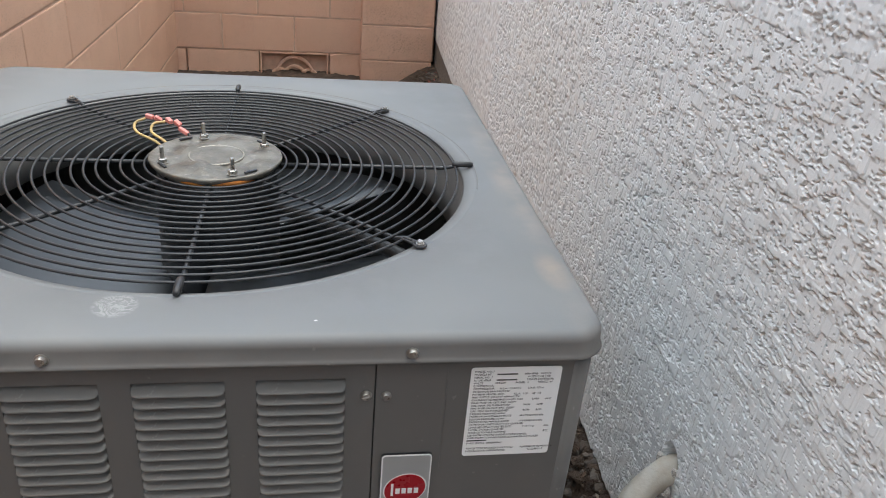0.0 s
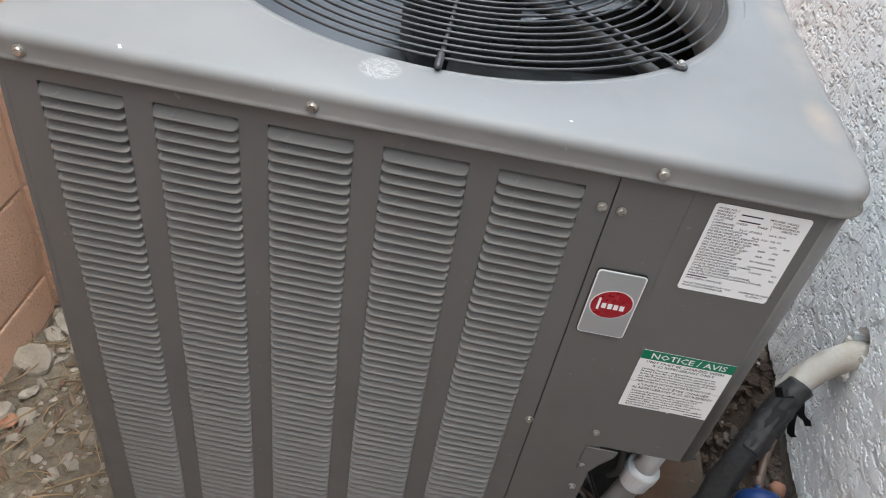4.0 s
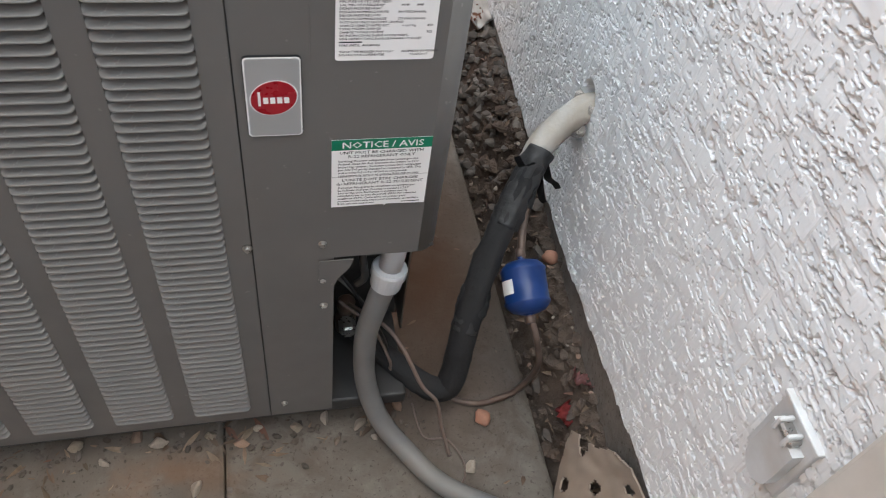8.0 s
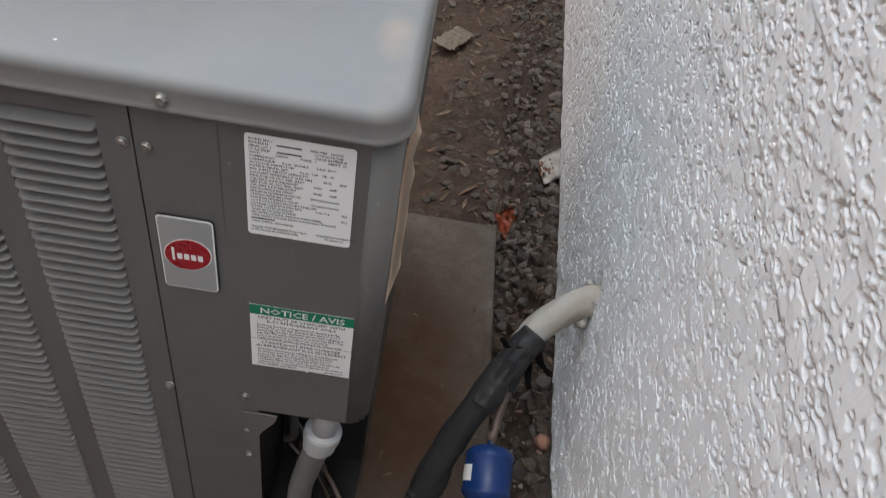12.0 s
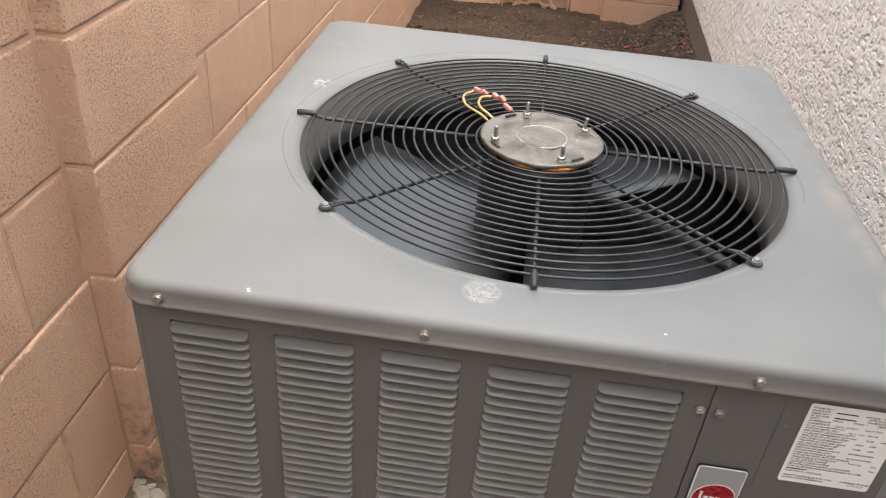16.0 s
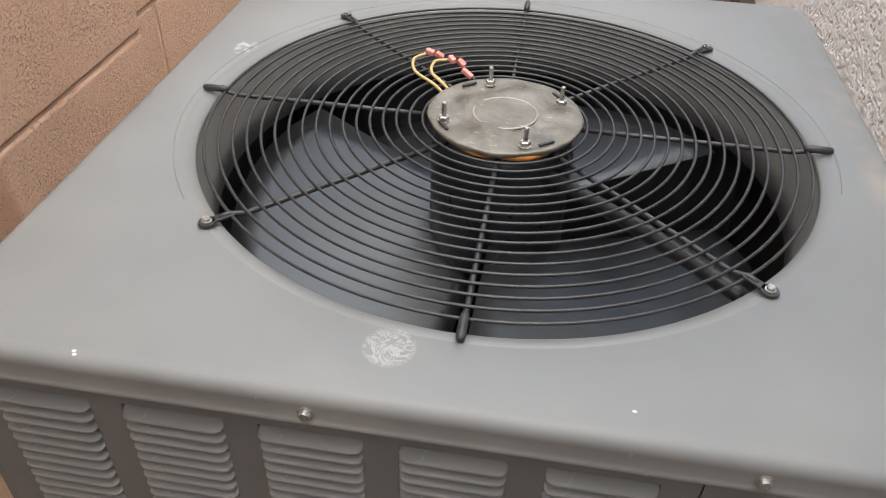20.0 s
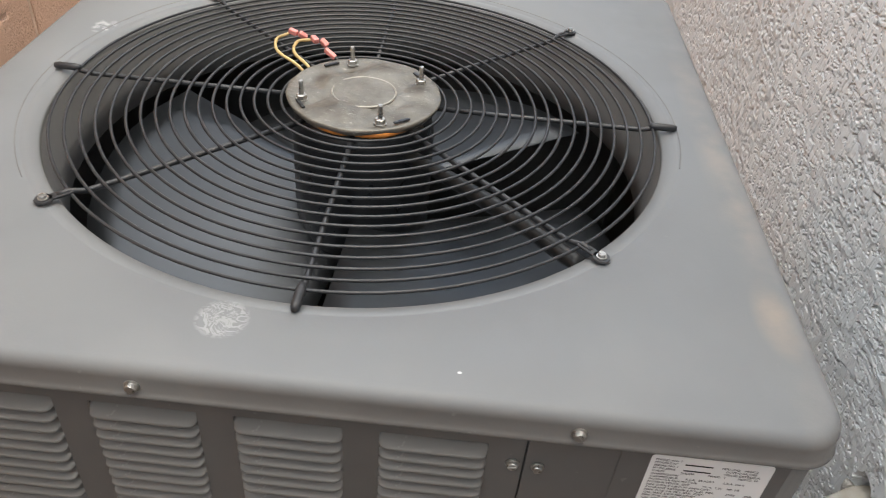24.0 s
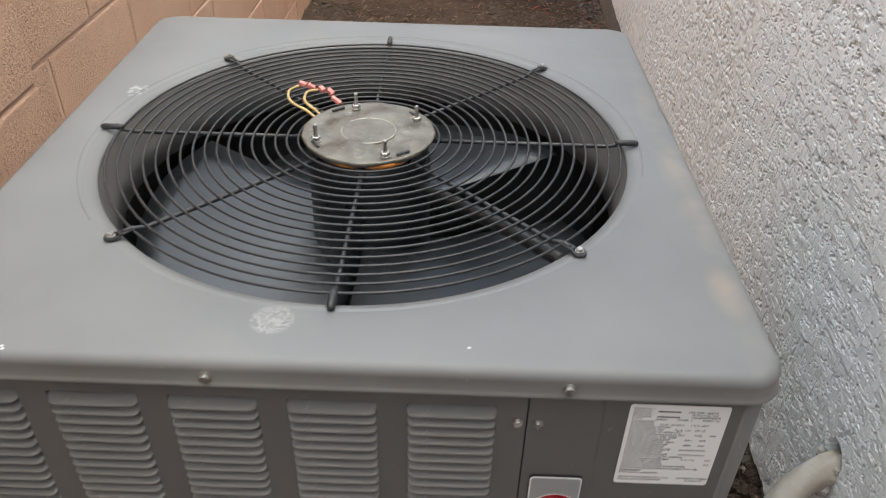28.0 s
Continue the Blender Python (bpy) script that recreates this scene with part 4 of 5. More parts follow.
# inlet ring inside the lid
part("shroud", moved(lathe([(0.2914, ZT - 0.0090), (0.2905, ZT - 0.013), (0.2892, ZT - 0.020), (0.2878, ZT - 0.032), (0.2862, ZT - 0.052), (0.2840, ZT - 0.082), (0.2855, ZT - 0.082), (0.2930, ZT - 0.019)], 96, False), Matrix.Translation((CX, CY, 0))), SHROUD, unit, "grey fan shroud inside the opening", True)
# near-black deck for the darkness below the shroud
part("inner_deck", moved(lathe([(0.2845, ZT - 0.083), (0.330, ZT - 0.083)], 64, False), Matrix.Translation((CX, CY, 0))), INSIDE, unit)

fan = thing("fan", "three broad dark metal fan blades at rest below the motor", "fan", (CX, CY, ZT - 0.175))


def blade(a0):
    bm = bmesh.new()
    rows = []
    nr, na = 9, 13
    for i in range(nr):
        u = i / (nr - 1)
        r = 0.045 + 0.233 * u
        half = radians(54 + 3 * u)
        sweep = radians(3) * u
        rows.append([])
        for k in range(na):
            w = 2 * k / (na - 1) - 1
            trim = 1 - 0.10 * max(0, abs(w) - 0.75) * u
            a = a0 + sweep + half * w
            z = ZT - 0.124 - (0.044 * w + 0.006 * w * w) * (0.55 + 0.45 * u)
            rows[-1].append(bm.verts.new((CX + r * trim * math.cos(a), CY + r * trim * math.sin(a), z)))
    for a, b in zip(rows, rows[1:]):
        for k in range(na - 1):
            bm.faces.new((a[k], b[k], b[k + 1], a[k + 1]))
    bmesh.ops.recalc_face_normals(bm, faces=bm.faces)
    bmesh.ops.solidify(bm, geom=bm.faces, thickness=0.0012)
    for f in bm.faces:
        f.smooth = f.calc_area() > 0.00004 and abs(f.normal.z) > 0.5
    return bm


for a in BLADES:
    part("blade", blade(radians(a)), BLADE, fan)
part("hub", moved(lathe([(0.05, ZT - 0.185), (0.055, ZT - 0.18), (0.055, ZT - 0.155), (0.02, ZT - 0.15)], 32), Matrix.Translation((CX, CY, 0))), MOTOR, fan, smooth=True)

# ---- labels ----
def on_face(me, x, z, out=0.0):
    """Letters or shapes drawn in xy, stood up on the front face."""
    me.transform(pose(x, Y0 - 0.0008 - out, z, 90, 0, 0))
    return me


def flat_plate(pts, thick):
    bm = bmesh.new()
    f = bm.faces.new([bm.verts.new((x, y, 0)) for x, y in pts])
    bmesh.ops.recalc_face_normals(bm, faces=bm.faces)
    r = bmesh.ops.extrude_face_region(bm, geom=[f])
    bmesh.ops.translate(bm, verts=[v for v in r["geom"] if isinstance(v, bmesh.types.BMVert)], vec=(0, 0, thick))
    bmesh.ops.recalc_face_normals(bm, faces=bm.faces)
    return bm


def rounded(w, h, r, n=5):
    out = []
    for cx, cy, a0 in ((w - r, r, -90), (w - r, h - r, 0), (r, h - r, 90), (r, r, 180)):
        for k in range(n + 1):
            a = radians(a0 + 90 * k / n)
            out.append((cx + r * math.cos(a), cy + r * math.sin(a)))
    return out


# rating label
rating = thing("rating_label", "white paper rating label with black print on the service panel", "label", (0.608, Y0, 0.66))
LX, LZ, LW, LH = 0.5675, 0.6145, 0.080, 0.0975


def label_part(name, me_or_bm, x, z, out, material, parent, label=""):
    me = me_or_bm if isinstance(me_or_bm, bpy.types.Mesh) else mesh_of(me_or_bm, name)
    on_face(me, x, z, out)
    return part(name, me, material, parent, label)


sheet = label_part("sheet", flat_plate(rounded(LW, LH, 0.003), 0.0003), LX, LZ, 0.0, PAPER, rating)
ROWS = ["MODEL NO. /", "MODÈLE N°", "SERIAL NO. /", "N° DE SÉRIE", "VOLTS", "COMPRESSOR/", "COMPRESSEUR", "OUTDOOR FAN MOTOR/", "MOTEUR VENTIL. EXT.",
        "MIN. SUPPLY CIRCUIT AMPACITY/", "COURANT ADMISSIBLE D'ALIM. MIN.", "MAX. FUSE OR CKT. BRK. SIZE*/", "CAL. MAX. DE FUSIBLE/DISJ*", "MIN. FUSE OR CKT. BRK. SIZE*/",
        "CAL. MIN. DE FUSIBLE/DISJ*", "DESIGN PRESSURE HIGH/", "PRESSION NOMINALE HAUTE", "DESIGN PRESSURE LOW/", "PRESSION NOMINALE BASSE", "OUTDOOR UNITS FACTORY CHARGE/",
        "CHARGE USINE D'UNITÉS EXT.", "TOTAL SYSTEM CHARGE/", "CHARGE TOTALE SYSTÈME", "SEE INSTRUCTIONS INSIDE ACCESS PANEL.", "VOIR INSTRUCTIONS DANS LE PANNEAU D'ACCÈS", None,
        "FORT SMITH,  ARKANSAS", "", "*HACR TYPE BREAKER FOR U.S.A./", "DISJONCTEUR DIFFERENTIEL"]
EXTRA = {1: [(0.023, None), (0.047, "MFD./FAB   04/2012")], 2: [(0.050, "OUTDOOR USE/")], 3: [(0.023, None), (0.050, "USAGE EXTÉRIEUR")], 4: [(0.022, "208/230"), (0.040, "PHASE.  1"), (0.060, "HERTZ  60")],
         6: [(0.027, "R.L.A.  25.3/25.3"), (0.052, "L.R.A. 150.0")], 8: [(0.040, "F.L.A.  1.20    HP. 1/5")], 10: [(0.057, "33/33       AMP")], 12: [(0.050, "50/50       AMP")],
         14: [(0.050, "40/40       AMP")], 16: [(0.048, "300 PSIG/2068 kPa")], 18: [(0.048, "150 PSIG/1034 kPa")], 20: [(0.052, "0 oz / 0 g"), (0.072, "R22")], 22: [(0.072, "R22")],
         28: [(0.053, "ASSEMBLED IN MEXICO")], 29: [(0.060, "92-22950-17")]}
LS = 0.00285
for i, row in enumerate(ROWS):
    z = LZ + LH - 0.0052 - i * 0.00303
    items = ([(0.003, row)] if row != "" else []) + EXTRA.get(i, [])
    for dx, t in items:
        if t is None:
            label_part("print", flat_plate([(0, 0.0003), (0.018, 0.0003), (0.018, 0.0016), (0, 0.0016)], 0.00005), LX + dx, z, 0.00045, INK, sheet)
        else:
            label_part("print", words(t, LS), LX + dx, z, 0.00045, INK, sheet)

# refrigerant notice
notice = thing("notice_label", "white notice label with a green heading and a torn lower edge", "label", (0.61, Y0, 0.485))
NX, NZ, NW, NH = 0.5655, 0.4415, 0.0915, 0.0875
tear = [(0, 0), (0.050, 0.0008), (0.0515, -0.0012), (0.0535, 0.0012), (NW, 0.0), (NW, NH), (0, NH)]
sheet = label_part("sheet", flat_plate(tear, 0.0003), NX, NZ, 0.0, PAPER, notice)
label_part("heading_band", flat_plate([(0, 0), (NW, 0), (NW, 0.0125), (0, 0.0125)], 0.0001), NX, NZ + NH - 0.0125, 0.0004, GREEN, notice, "green heading band")
bold = words("NOTICE / AVIS", 0.0105)
bold.transform(Matrix.Diagonal((1.1, 1, 1, 1)))
label_part("heading", bold, NX + 0.009, NZ + NH - 0.0100, 0.0007, WHITE_INK, notice)
NOTICE = [(0.0165, "UNIT MUST BE CHARGED WITH", 0.0048, 0.5), (0.0213, "R-22 REFRIGERANT ONLY", 0.0048, 0.5),
          (0.0265, "Servicing: Recover refrigerant from system per the", 0.0036, 0), (0.0302, "Federal Clean Air Act. Evacuate the system to 29.9", 0.0036, 0), (0.0339, "inches Hg. vacuum. Recharge system with refrigerant", 0.0036, 0),
          (0.0376, "per ARI 700 purity standard as required by EPA. This", 0.0036, 0), (0.0413, "unit is intended to be utilized as component", 0.0036, 0), (0.0450, "replacement to service an existing R-22 system only.", 0.0036, 0),
          (0.0515, "L'UNITÉ DOIT ÊTRE CHARGÉE", 0.0048, 0.5), (0.0563, "du REFRIGÉRANT R-22 SEULEMENT", 0.0048, 0.5),
          (0.0612, "Entretien: Récupérez le réfrigérant du système par", 0.0036, 0), (0.0649, "La fédérale d'air pur. Évacuez le système à 29,9", 0.0036, 0), (0.0686, "pouces Hg. vide. Rechargez le système avec le", 0.0036, 0),
          (0.0723, "réfrigérant par norme de pureté d'ARI 700 selon les", 0.0036, 0), (0.0760, "exigences d'EPA. Cette unité est prévue pour", 0.0036, 0), (0.0797, "remplacement composant pour entretenir un système", 0.0036, 0), (0.0834, "R-22 existant seulement.", 0.0036, 0)]
for dz, t, size, mid in NOTICE:
    me = words(t, size, "CENTER" if mid else "LEFT")
    if mid:
        me.transform(Matrix.Diagonal((1.12, 1, 1, 1)))
    label_part("print", me, NX + (NW / 2 if mid else 0.006), NZ + NH - dz - 0.001, 0.00045, INK, sheet)
label_part("rule", flat_plate([(0, 0), (NW, 0), (NW, 0.0003), (0, 0.0003)], 0.00005), NX, NZ + NH - 0.0468, 0.00045, INK, sheet)
label_part("fine_print", flat_plate([(0, 0), (0.018, 0), (0.018, 0.001), (0, 0.001)], 0.00005), NX + 0.068, NZ + 0.003, 0.00045, INK, sheet)

# maker's badge: a red oval with white strokes on a silver plate
badge = thing("badge", "silver badge plate with a red oval emblem on the service panel", "badge", (0.518, Y0, 0.58))
BX, BZ, BW, BH = 0.4950, 0.5385, 0.0460, 0.0825
label_part("back_plate", flat_plate(rounded(BW, BH, 0.004), 0.002), BX, BZ, 0.0, MOTOR, badge)
label_part("bright_edge", flat_plate(rounded(BW - 0.001, BH - 0.001, 0.0038), 0.0006), BX + 0.0005, BZ + 0.0005, 0.0016, WHITE_INK, badge)
label_part("plate", flat_plate(rounded(BW - 0.0036, BH - 0.0036, 0.0030), 0.0008), BX + 0.0018, BZ + 0.0018, 0.0018, SILVER, badge)
oval = [(0.0186 * math.cos(2 * math.pi * k / 48), 0.0170 * math.sin(2 * math.pi * k / 48) + 0.0022 * math.cos(2 * math.pi * k / 48)) for k in range(48)]
label_part("oval_rim", flat_plate([(x * 1.06, y * 1.06) for x, y in oval], 0.0005), BX + BW / 2, BZ + 0.0420, 0.0022, WHITE_INK, badge, "thin white rim of the oval")
label_part("oval", flat_plate(oval, 0.0006), BX + BW / 2, BZ + 0.0420, 0.0026, RED, badge, "red enamel oval")
# the white mark on it as plain bars: one tall, four short blocks
BARS = [(-0.0128, -0.0070, 0.0022, 0.0145)]
BARS += [(-0.0086 + 0.0056 * k, -0.0046, 0.0040, 0.0062) for k in range(4)]
for x0, z0, w, h in BARS:
    bar = flat_plate([(x0, z0), (x0 + w, z0), (x0 + w, z0 + h), (x0, z0 + h)], 0.0002)
    label_part("bar", bar, BX + BW / 2, BZ + 0.0415, 0.0032, WHITE_INK, badge)

# ---- pipework and cable at the service corner ----
pipe = thing("suction_line", "suction pipe in black foam, tan painted foam at the wall", "pipe", (0.74, 0.03, PAD_Z))
part("insulation", tube([(0.60, 0.115, 0.065), (0.655, 0.065, 0.050), (0.705, 0.030, 0.020), (0.742, 0.030, 0.020), (0.757, 0.058, 0.110), (0.787, 0.112, 0.185), (0.826, 0.165, 0.237), (0.862, 0.208, 0.280)], lambda u: 0.012 + 0.0070 * min(1.0, u * 3), 20, 8, wobble=0.2), FOAM, pipe, "black foam pipe insulation", True)
part("tape_wrap", tube([(0.815, 0.150, 0.222), (0.840, 0.183, 0.255), (0.874, 0.221, 0.294)], lambda u: 0.0200 - 0.0008 * u + 0.0005 * math.sin(u * 40), 22, 14, wobble=0.3), TAPE, pipe, "wrinkled black tape", True)
part("tape_wrap", tube([(0.757, 0.060, 0.112), (0.766, 0.076, 0.137), (0.776, 0.094, 0.160)], lambda u: 0.0197 + 0.0006 * math.sin(u * 30), 20, 12, wobble=0.25), TAPE, pipe, "", True)
part("foam_sleeve", tube([(0.862, 0.216, 0.272), (0.878, 0.230, 0.296), (0.908, 0.247, 0.320), (0.938, 0.256, 0.333), (0.968, 0.262, 0.336)], lambda u: 0.0196 - 0.0008 * u, 22, 14, wobble=0.16), OLD_FOAM, pipe, "tan paint-spattered foam sleeve", True)

for k, (p, d, l) in enumerate((((0.868, 0.205, 0.268), (0.2, -0.6, -0.5), 0.045), ((0.852, 0.190, 0.292), (-0.7, -0.1, 0.5), 0.035), ((0.880, 0.215, 0.272), (0.5, -0.3, -0.7), 0.05), ((0.845, 0.178, 0.236), (0.1, -0.7, -0.6), 0.03))):
    d = Vector(d).normalized()
    w = d.cross(Vector((0.3, 0.8, 0.2))).normalized() * 0.007
    bm = bmesh.new()
    rows = []
    for i in range(6):
        c = Vector(p) + d * (l * i / 5) + Vector((0, 0, 0.006 * math.sin(i * 1.3 + k)))
        rows.append([bm.verts.new(c - w), bm.verts.new(c + w * (1 - 0.12 * i))])
    for a, b in zip(rows, rows[1:]):
        bm.faces.new((a[0], b[0], b[1], a[1]))
    bmesh.ops.solidify(bm, geom=bm.faces, thickness=0.0008)
    part("tape_end", bm, TAPE, pipe, "loose end of black tape", True)

putty = thing("duct_putty", "lumpy grey duct putty round the pipe hole in the wall", "putty", (0.94, 0.262, 0.344))
collar = tube([(0.940 + 0.003 * math.sin(3 * a), 0.262 + 0.0205 * math.cos(a), 0.343 + 0.0205 * math.sin(a)) for a in [radians(165 + 6 * k) for k in range(33)]], 0.0060, 10, 0, wobble=0.7)
part("collar", collar, PUTTY, putty, "", True)
for k in range(6):
    c = Vector((0.932 + rnd.uniform(-0.006, 0.004), 0.252 + rnd.uniform(-0.016, 0.014), 0.306 + rnd.uniform(-0.018, 0.010)))
    part("lump", moved(rock_mesh(k + 40, 0.9, 2), Matrix.Translation(c) @ Matrix.Scale(rnd.uniform(0.008, 0.013), 4)), PUTTY, putty, "", True)

liquid = thing("liquid_line", "thin dull copper refrigerant line with a filter drier", "pipe", (0.84, 0.05, PAD_Z))
part("upper_tube", tube([(0.868, 0.210, 0.278), (0.858, 0.185, 0.255), (0.846, 0.155, 0.222), (0.840, 0.128, 0.200), (0.838, 0.112, 0.190)], 0.0058, 10, 8), COPPER, liquid, smooth=True)
part("tube_sleeve", tube([(0.869, 0.212, 0.279), (0.858, 0.185, 0.255), (0.851, 0.168, 0.236)], 0.0085, 10, 8), BLACK_WIRE, liquid, "black tube sleeve", True)
part("lower_tube", tube([(0.838, 0.045, 0.160), (0.845, 0.022, 0.140), (0.858, 0.012, 0.090), (0.864, 0.022, 0.030), (0.850, 0.026, -0.020), (0.825, 0.024, -0.036), (0.78, 0.022, -0.037), (0.72, 0.045, -0.020), (0.66, 0.085, 0.02), (0.60, 0.12, 0.04)], 0.0048, 10, 8), COPPER, liquid, smooth=True)
drier = lathe([(0.006, -0.066), (0.0075, -0.064), (0.0075, -0.054), (0.006, -0.052), (0.006, -0.050), (0.014, -0.049), (0.026, -0.044), (0.033, -0.036), (0.0362, -0.030), (0.0368, -0.028), (0.0352, -0.026), (0.0352, 0.028), (0.0368, 0.030), (0.0362, 0.032), (0.033, 0.038), (0.026, 0.045), (0.014, 0.049), (0.006, 0.049), (0.006, 0.056), (0.0075, 0.058), (0.0075, 0.070), (0.006, 0.072)], 40)
DQ = look((0.838, 0.110, 0.190), (0.838, 0.046, 0.160))
DQ = Matrix.Translation((0.838, 0.078, 0.175)) @ DQ.to_3x3().to_4x4() @ Matrix.Diagonal((0.87, 0.87, 0.76, 1))
body = part("filter_drier", moved(drier, DQ), BLUE, liquid, "blue enamelled filter drier", True)
away = DQ.to_3x3().inverted() @ Vector((-0.92, -0.10, 0.30))
turn = math.atan2(away.y, away.x)
bm = bmesh.new()
rows = [[bm.verts.new((0.0361 * math.cos(a), 0.0361 * math.sin(a), z)) for z in (-0.014, 0.012)] for a in [turn + radians(5 * (k - 4.5)) for k in range(10)]]
for a, b in zip(rows, rows[1:]):
    bm.faces.new((a[0], b[0], b[1], a[1]))
part("drier_label", moved(bm, DQ), PAPER, body, "small white label", True)
for z0, z1 in ((-0.066, -0.052), (0.056, 0.072)):
    part("collar", moved(lathe([(0.0066, z0), (0.0082, z0 + 0.001), (0.0082, z1 - 0.001), (0.0066, z1)], 16), DQ), COPPER, body, smooth=True)

conduit = thing("electrical_conduit", "grey flexible conduit with a white connector under the service panel", "conduit", (0.64, -0.02, PAD_Z))
part("hose", tube([(0.633, 0.022, 0.300), (0.622, 0.020, 0.250), (0.611, 0.018, 0.180), (0.614, 0.012, 0.085), (0.634, -0.012, 0.015), (0.668, -0.048, -0.020), (0.712, -0.100, -0.030), (0.79, -0.150, -0.030), (0.90, -0.21, -0.030)], 0.0143, 18, 10), HOSE, conduit, "grey vinyl hose", True)
C0, C1 = Vector((0.630, 0.021, 0.285)), Vector((0.641, 0.026, 0.366))
CQ = Matrix.Translation(C0) @ (C1 - C0).to_track_quat("Z", "Y").to_matrix().to_4x4()
part("connector_nut", moved(lathe([(0.0165, 0.0), (0.0182, 0.002), (0.0188, 0.018), (0.0205, 0.019), (0.0208, 0.029), (0.0195, 0.032), (0.014, 0.033)], 28), CQ), PVC, conduit, "white plastic connector nut")
part("nipple", moved(lathe([(0.0135, 0.028), (0.0135, 0.060), (0.0135, 0.080)], 24), CQ), PVC, conduit, smooth=True)

cable = thing("control_cable", "thin brown control cable hanging from the cabinet to the slab", "cable", (0.68, 0.0, PAD_Z))
part("sheath", tube([(0.60, 0.10, 0.14), (0.640, 0.060, 0.145), (0.664, 0.030, 0.128), (0.690, 0.0, 0.075), (0.712, -0.012, 0.045), (0.722, -0.030, -0.005), (0.732, -0.055, -0.040)], 0.0028, 8, 8), SCALE_RUST, cable, smooth=True)
part("loose_end", tube([(0.69, 0.03, -0.030), (0.700, -0.02, -0.041), (0.735, -0.03, -0.0425), (0.752, -0.075, -0.0425), (0.735, -0.11, -0.0425)], 0.0016, 6, 8), SCALE_RUST, cable, smooth=True)
part("grommet_wire", tube([(0.600, 0.03, 0.355), (0.603, 0.018, 0.330), (0.604, 0.014, 0.312), (0.596, 0.016, 0.298)], 0.0045, 8, 8), BLACK_WIRE, cable, "black wire stub", True)
for k, (y, dz) in enumerate(((0.075, 0.02), (0.090, -0.01), (0.065, -0.03))):
    bundle = tube([(0.585, y + 0.02, 0.20 + dz), (0.612 + 0.008 * k, y, 0.16 + dz), (0.640 + 0.006 * k, y - 0.02, 0.105 + dz), (0.655, y - 0.01 * k, 0.05), (0.662 + 0.01 * k, y + 0.01, -0.02), (0.650 + 0.02 * k, y - 0.02, -0.041)], 0.0022, 8, 8)
    part("strand", bundle, (BLACK_WIRE, HOSE, SCALE_RUST)[k], cable, smooth=True)
# service valves in the dark recess
valve = thing("service_valve", "dusty brass service valve in the recess under the panel", "valve", (0.62, 0.13, 0.06))
part("valve_body", moved(lathe([(0.012, 0), (0.015, 0.004), (0.015, 0.03), (0.010, 0.034), (0.010, 0.05), (0.013, 0.052), (0.013, 0.066), (0.009, 0.07)], 16), Matrix.Translation((0.60, 0.125, 0.045))), COPPER, valve, smooth=True)
part("cap", moved(lathe([(0.012, 0), (0.0125, 0.02), (0.010, 0.023)], 6), pose(0.60, 0.115, 0.08, 90)), ZINC, valve)

# ---- wall outlet with an open weather cover ----
outlet = thing("outlet_cover", "white painted weatherproof outlet plate with its flap hanging open", "outlet", (0.922, -0.285, 0.41))
q = TILT @ pose(0.0, -0.290, 0.430)
part("plate", moved(boxed((-0.006, -0.028, -0.036), (0.006, 0.028, 0.047), 0.0015, 2), q), OUTLET, outlet)
part("ledge", moved(boxed((-0.0085, -0.030, 0.0455), (0.004, 0.030, 0.0505), 0.0012, 2), q), OUTLET, outlet)
flap = flat_plate([(-0.021, 0.030), (-0.021, -0.018)] + [(0.021 * math.cos(a), -0.022 + 0.024 * math.sin(a)) for a in [math.pi * (1.08 + 0.84 * k / 12) for k in range(13)]] + [(0.021, -0.018), (0.021, 0.030)], 0.012)
part("flap", moved(flap, q @ pose(-0.006, -0.003, 0.004, 90, 0, -90) @ Matrix.Scale(0.88, 4)), OUTLET, outlet, "white hinged flap with a rounded end")
part("hinge", moved(boxed((-0.018, -0.014, 0.030), (-0.006, 0.012, 0.038), 0.002, 1), q), ZINC, outlet)
for k in (-0.008, 0.008):
    part("hinge_lug", moved(boxed((-0.020, k - 0.002, 0.026), (-0.006, k + 0.002, 0.042), 0.001, 1), q), OUTLET, outlet)

# ---- small loose things ----
# torn flap of a cardboard carton with finger holes, leaning on the foot of the wall
def carton():
    bm = bmesh.new()
    a, b = Vector((0.838, -0.200, -0.035)), Vector((0.905, -0.060, 0.005))
    d, c = Vector((0.904, -0.275, 0.170)), Vector((0.908, -0.165, 0.148))
    nx, ny = 44, 44
    holes = [(0.13, 0.50, 0.060), (0.50, 0.51, 0.062), (0.87, 0.55, 0.055), (0.32, 0.86, 0.05)]
    verts = {}

    def vert(i, j):
        if (i, j) not in verts:
            u, v = i / nx, j / ny
            p = a.lerp(d, u).lerp(b.lerp(c, u), v)
            verts[i, j] = bm.verts.new(p + Vector((-0.8, 0.2, 0.5)) * (0.004 * math.sin(u * 5 + v) + 0.003 * noise.noise(Vector((u * 6, v * 6, 0)))))
        return verts[i, j]
    for i in range(nx):
        for j in range(ny):
            u, v = (i + 0.5) / nx, (j + 0.5) / ny
            if any((u - p) ** 2 + ((v - q) * 0.85) ** 2 < r * r for p, q, r in holes):
                continue
            top = 0.97 + 0.03 * math.sin(9 * u) - (0.16 * max(0, u - 0.75) / 0.25) - (0.10 if 0.24 < u < 0.40 else 0.0) - (0.25 * max(0, 0.10 - u) / 0.10)
            if v > top:
                continue
            bm.faces.new((vert(i, j), vert(i + 1, j), vert(i + 1, j + 1), vert(i, j + 1)))
    bmesh.ops.recalc_face_normals(bm, faces=bm.faces)
    bmesh.ops.solidify(bm, geom=bm.faces, thickness=0.003)
    return bm


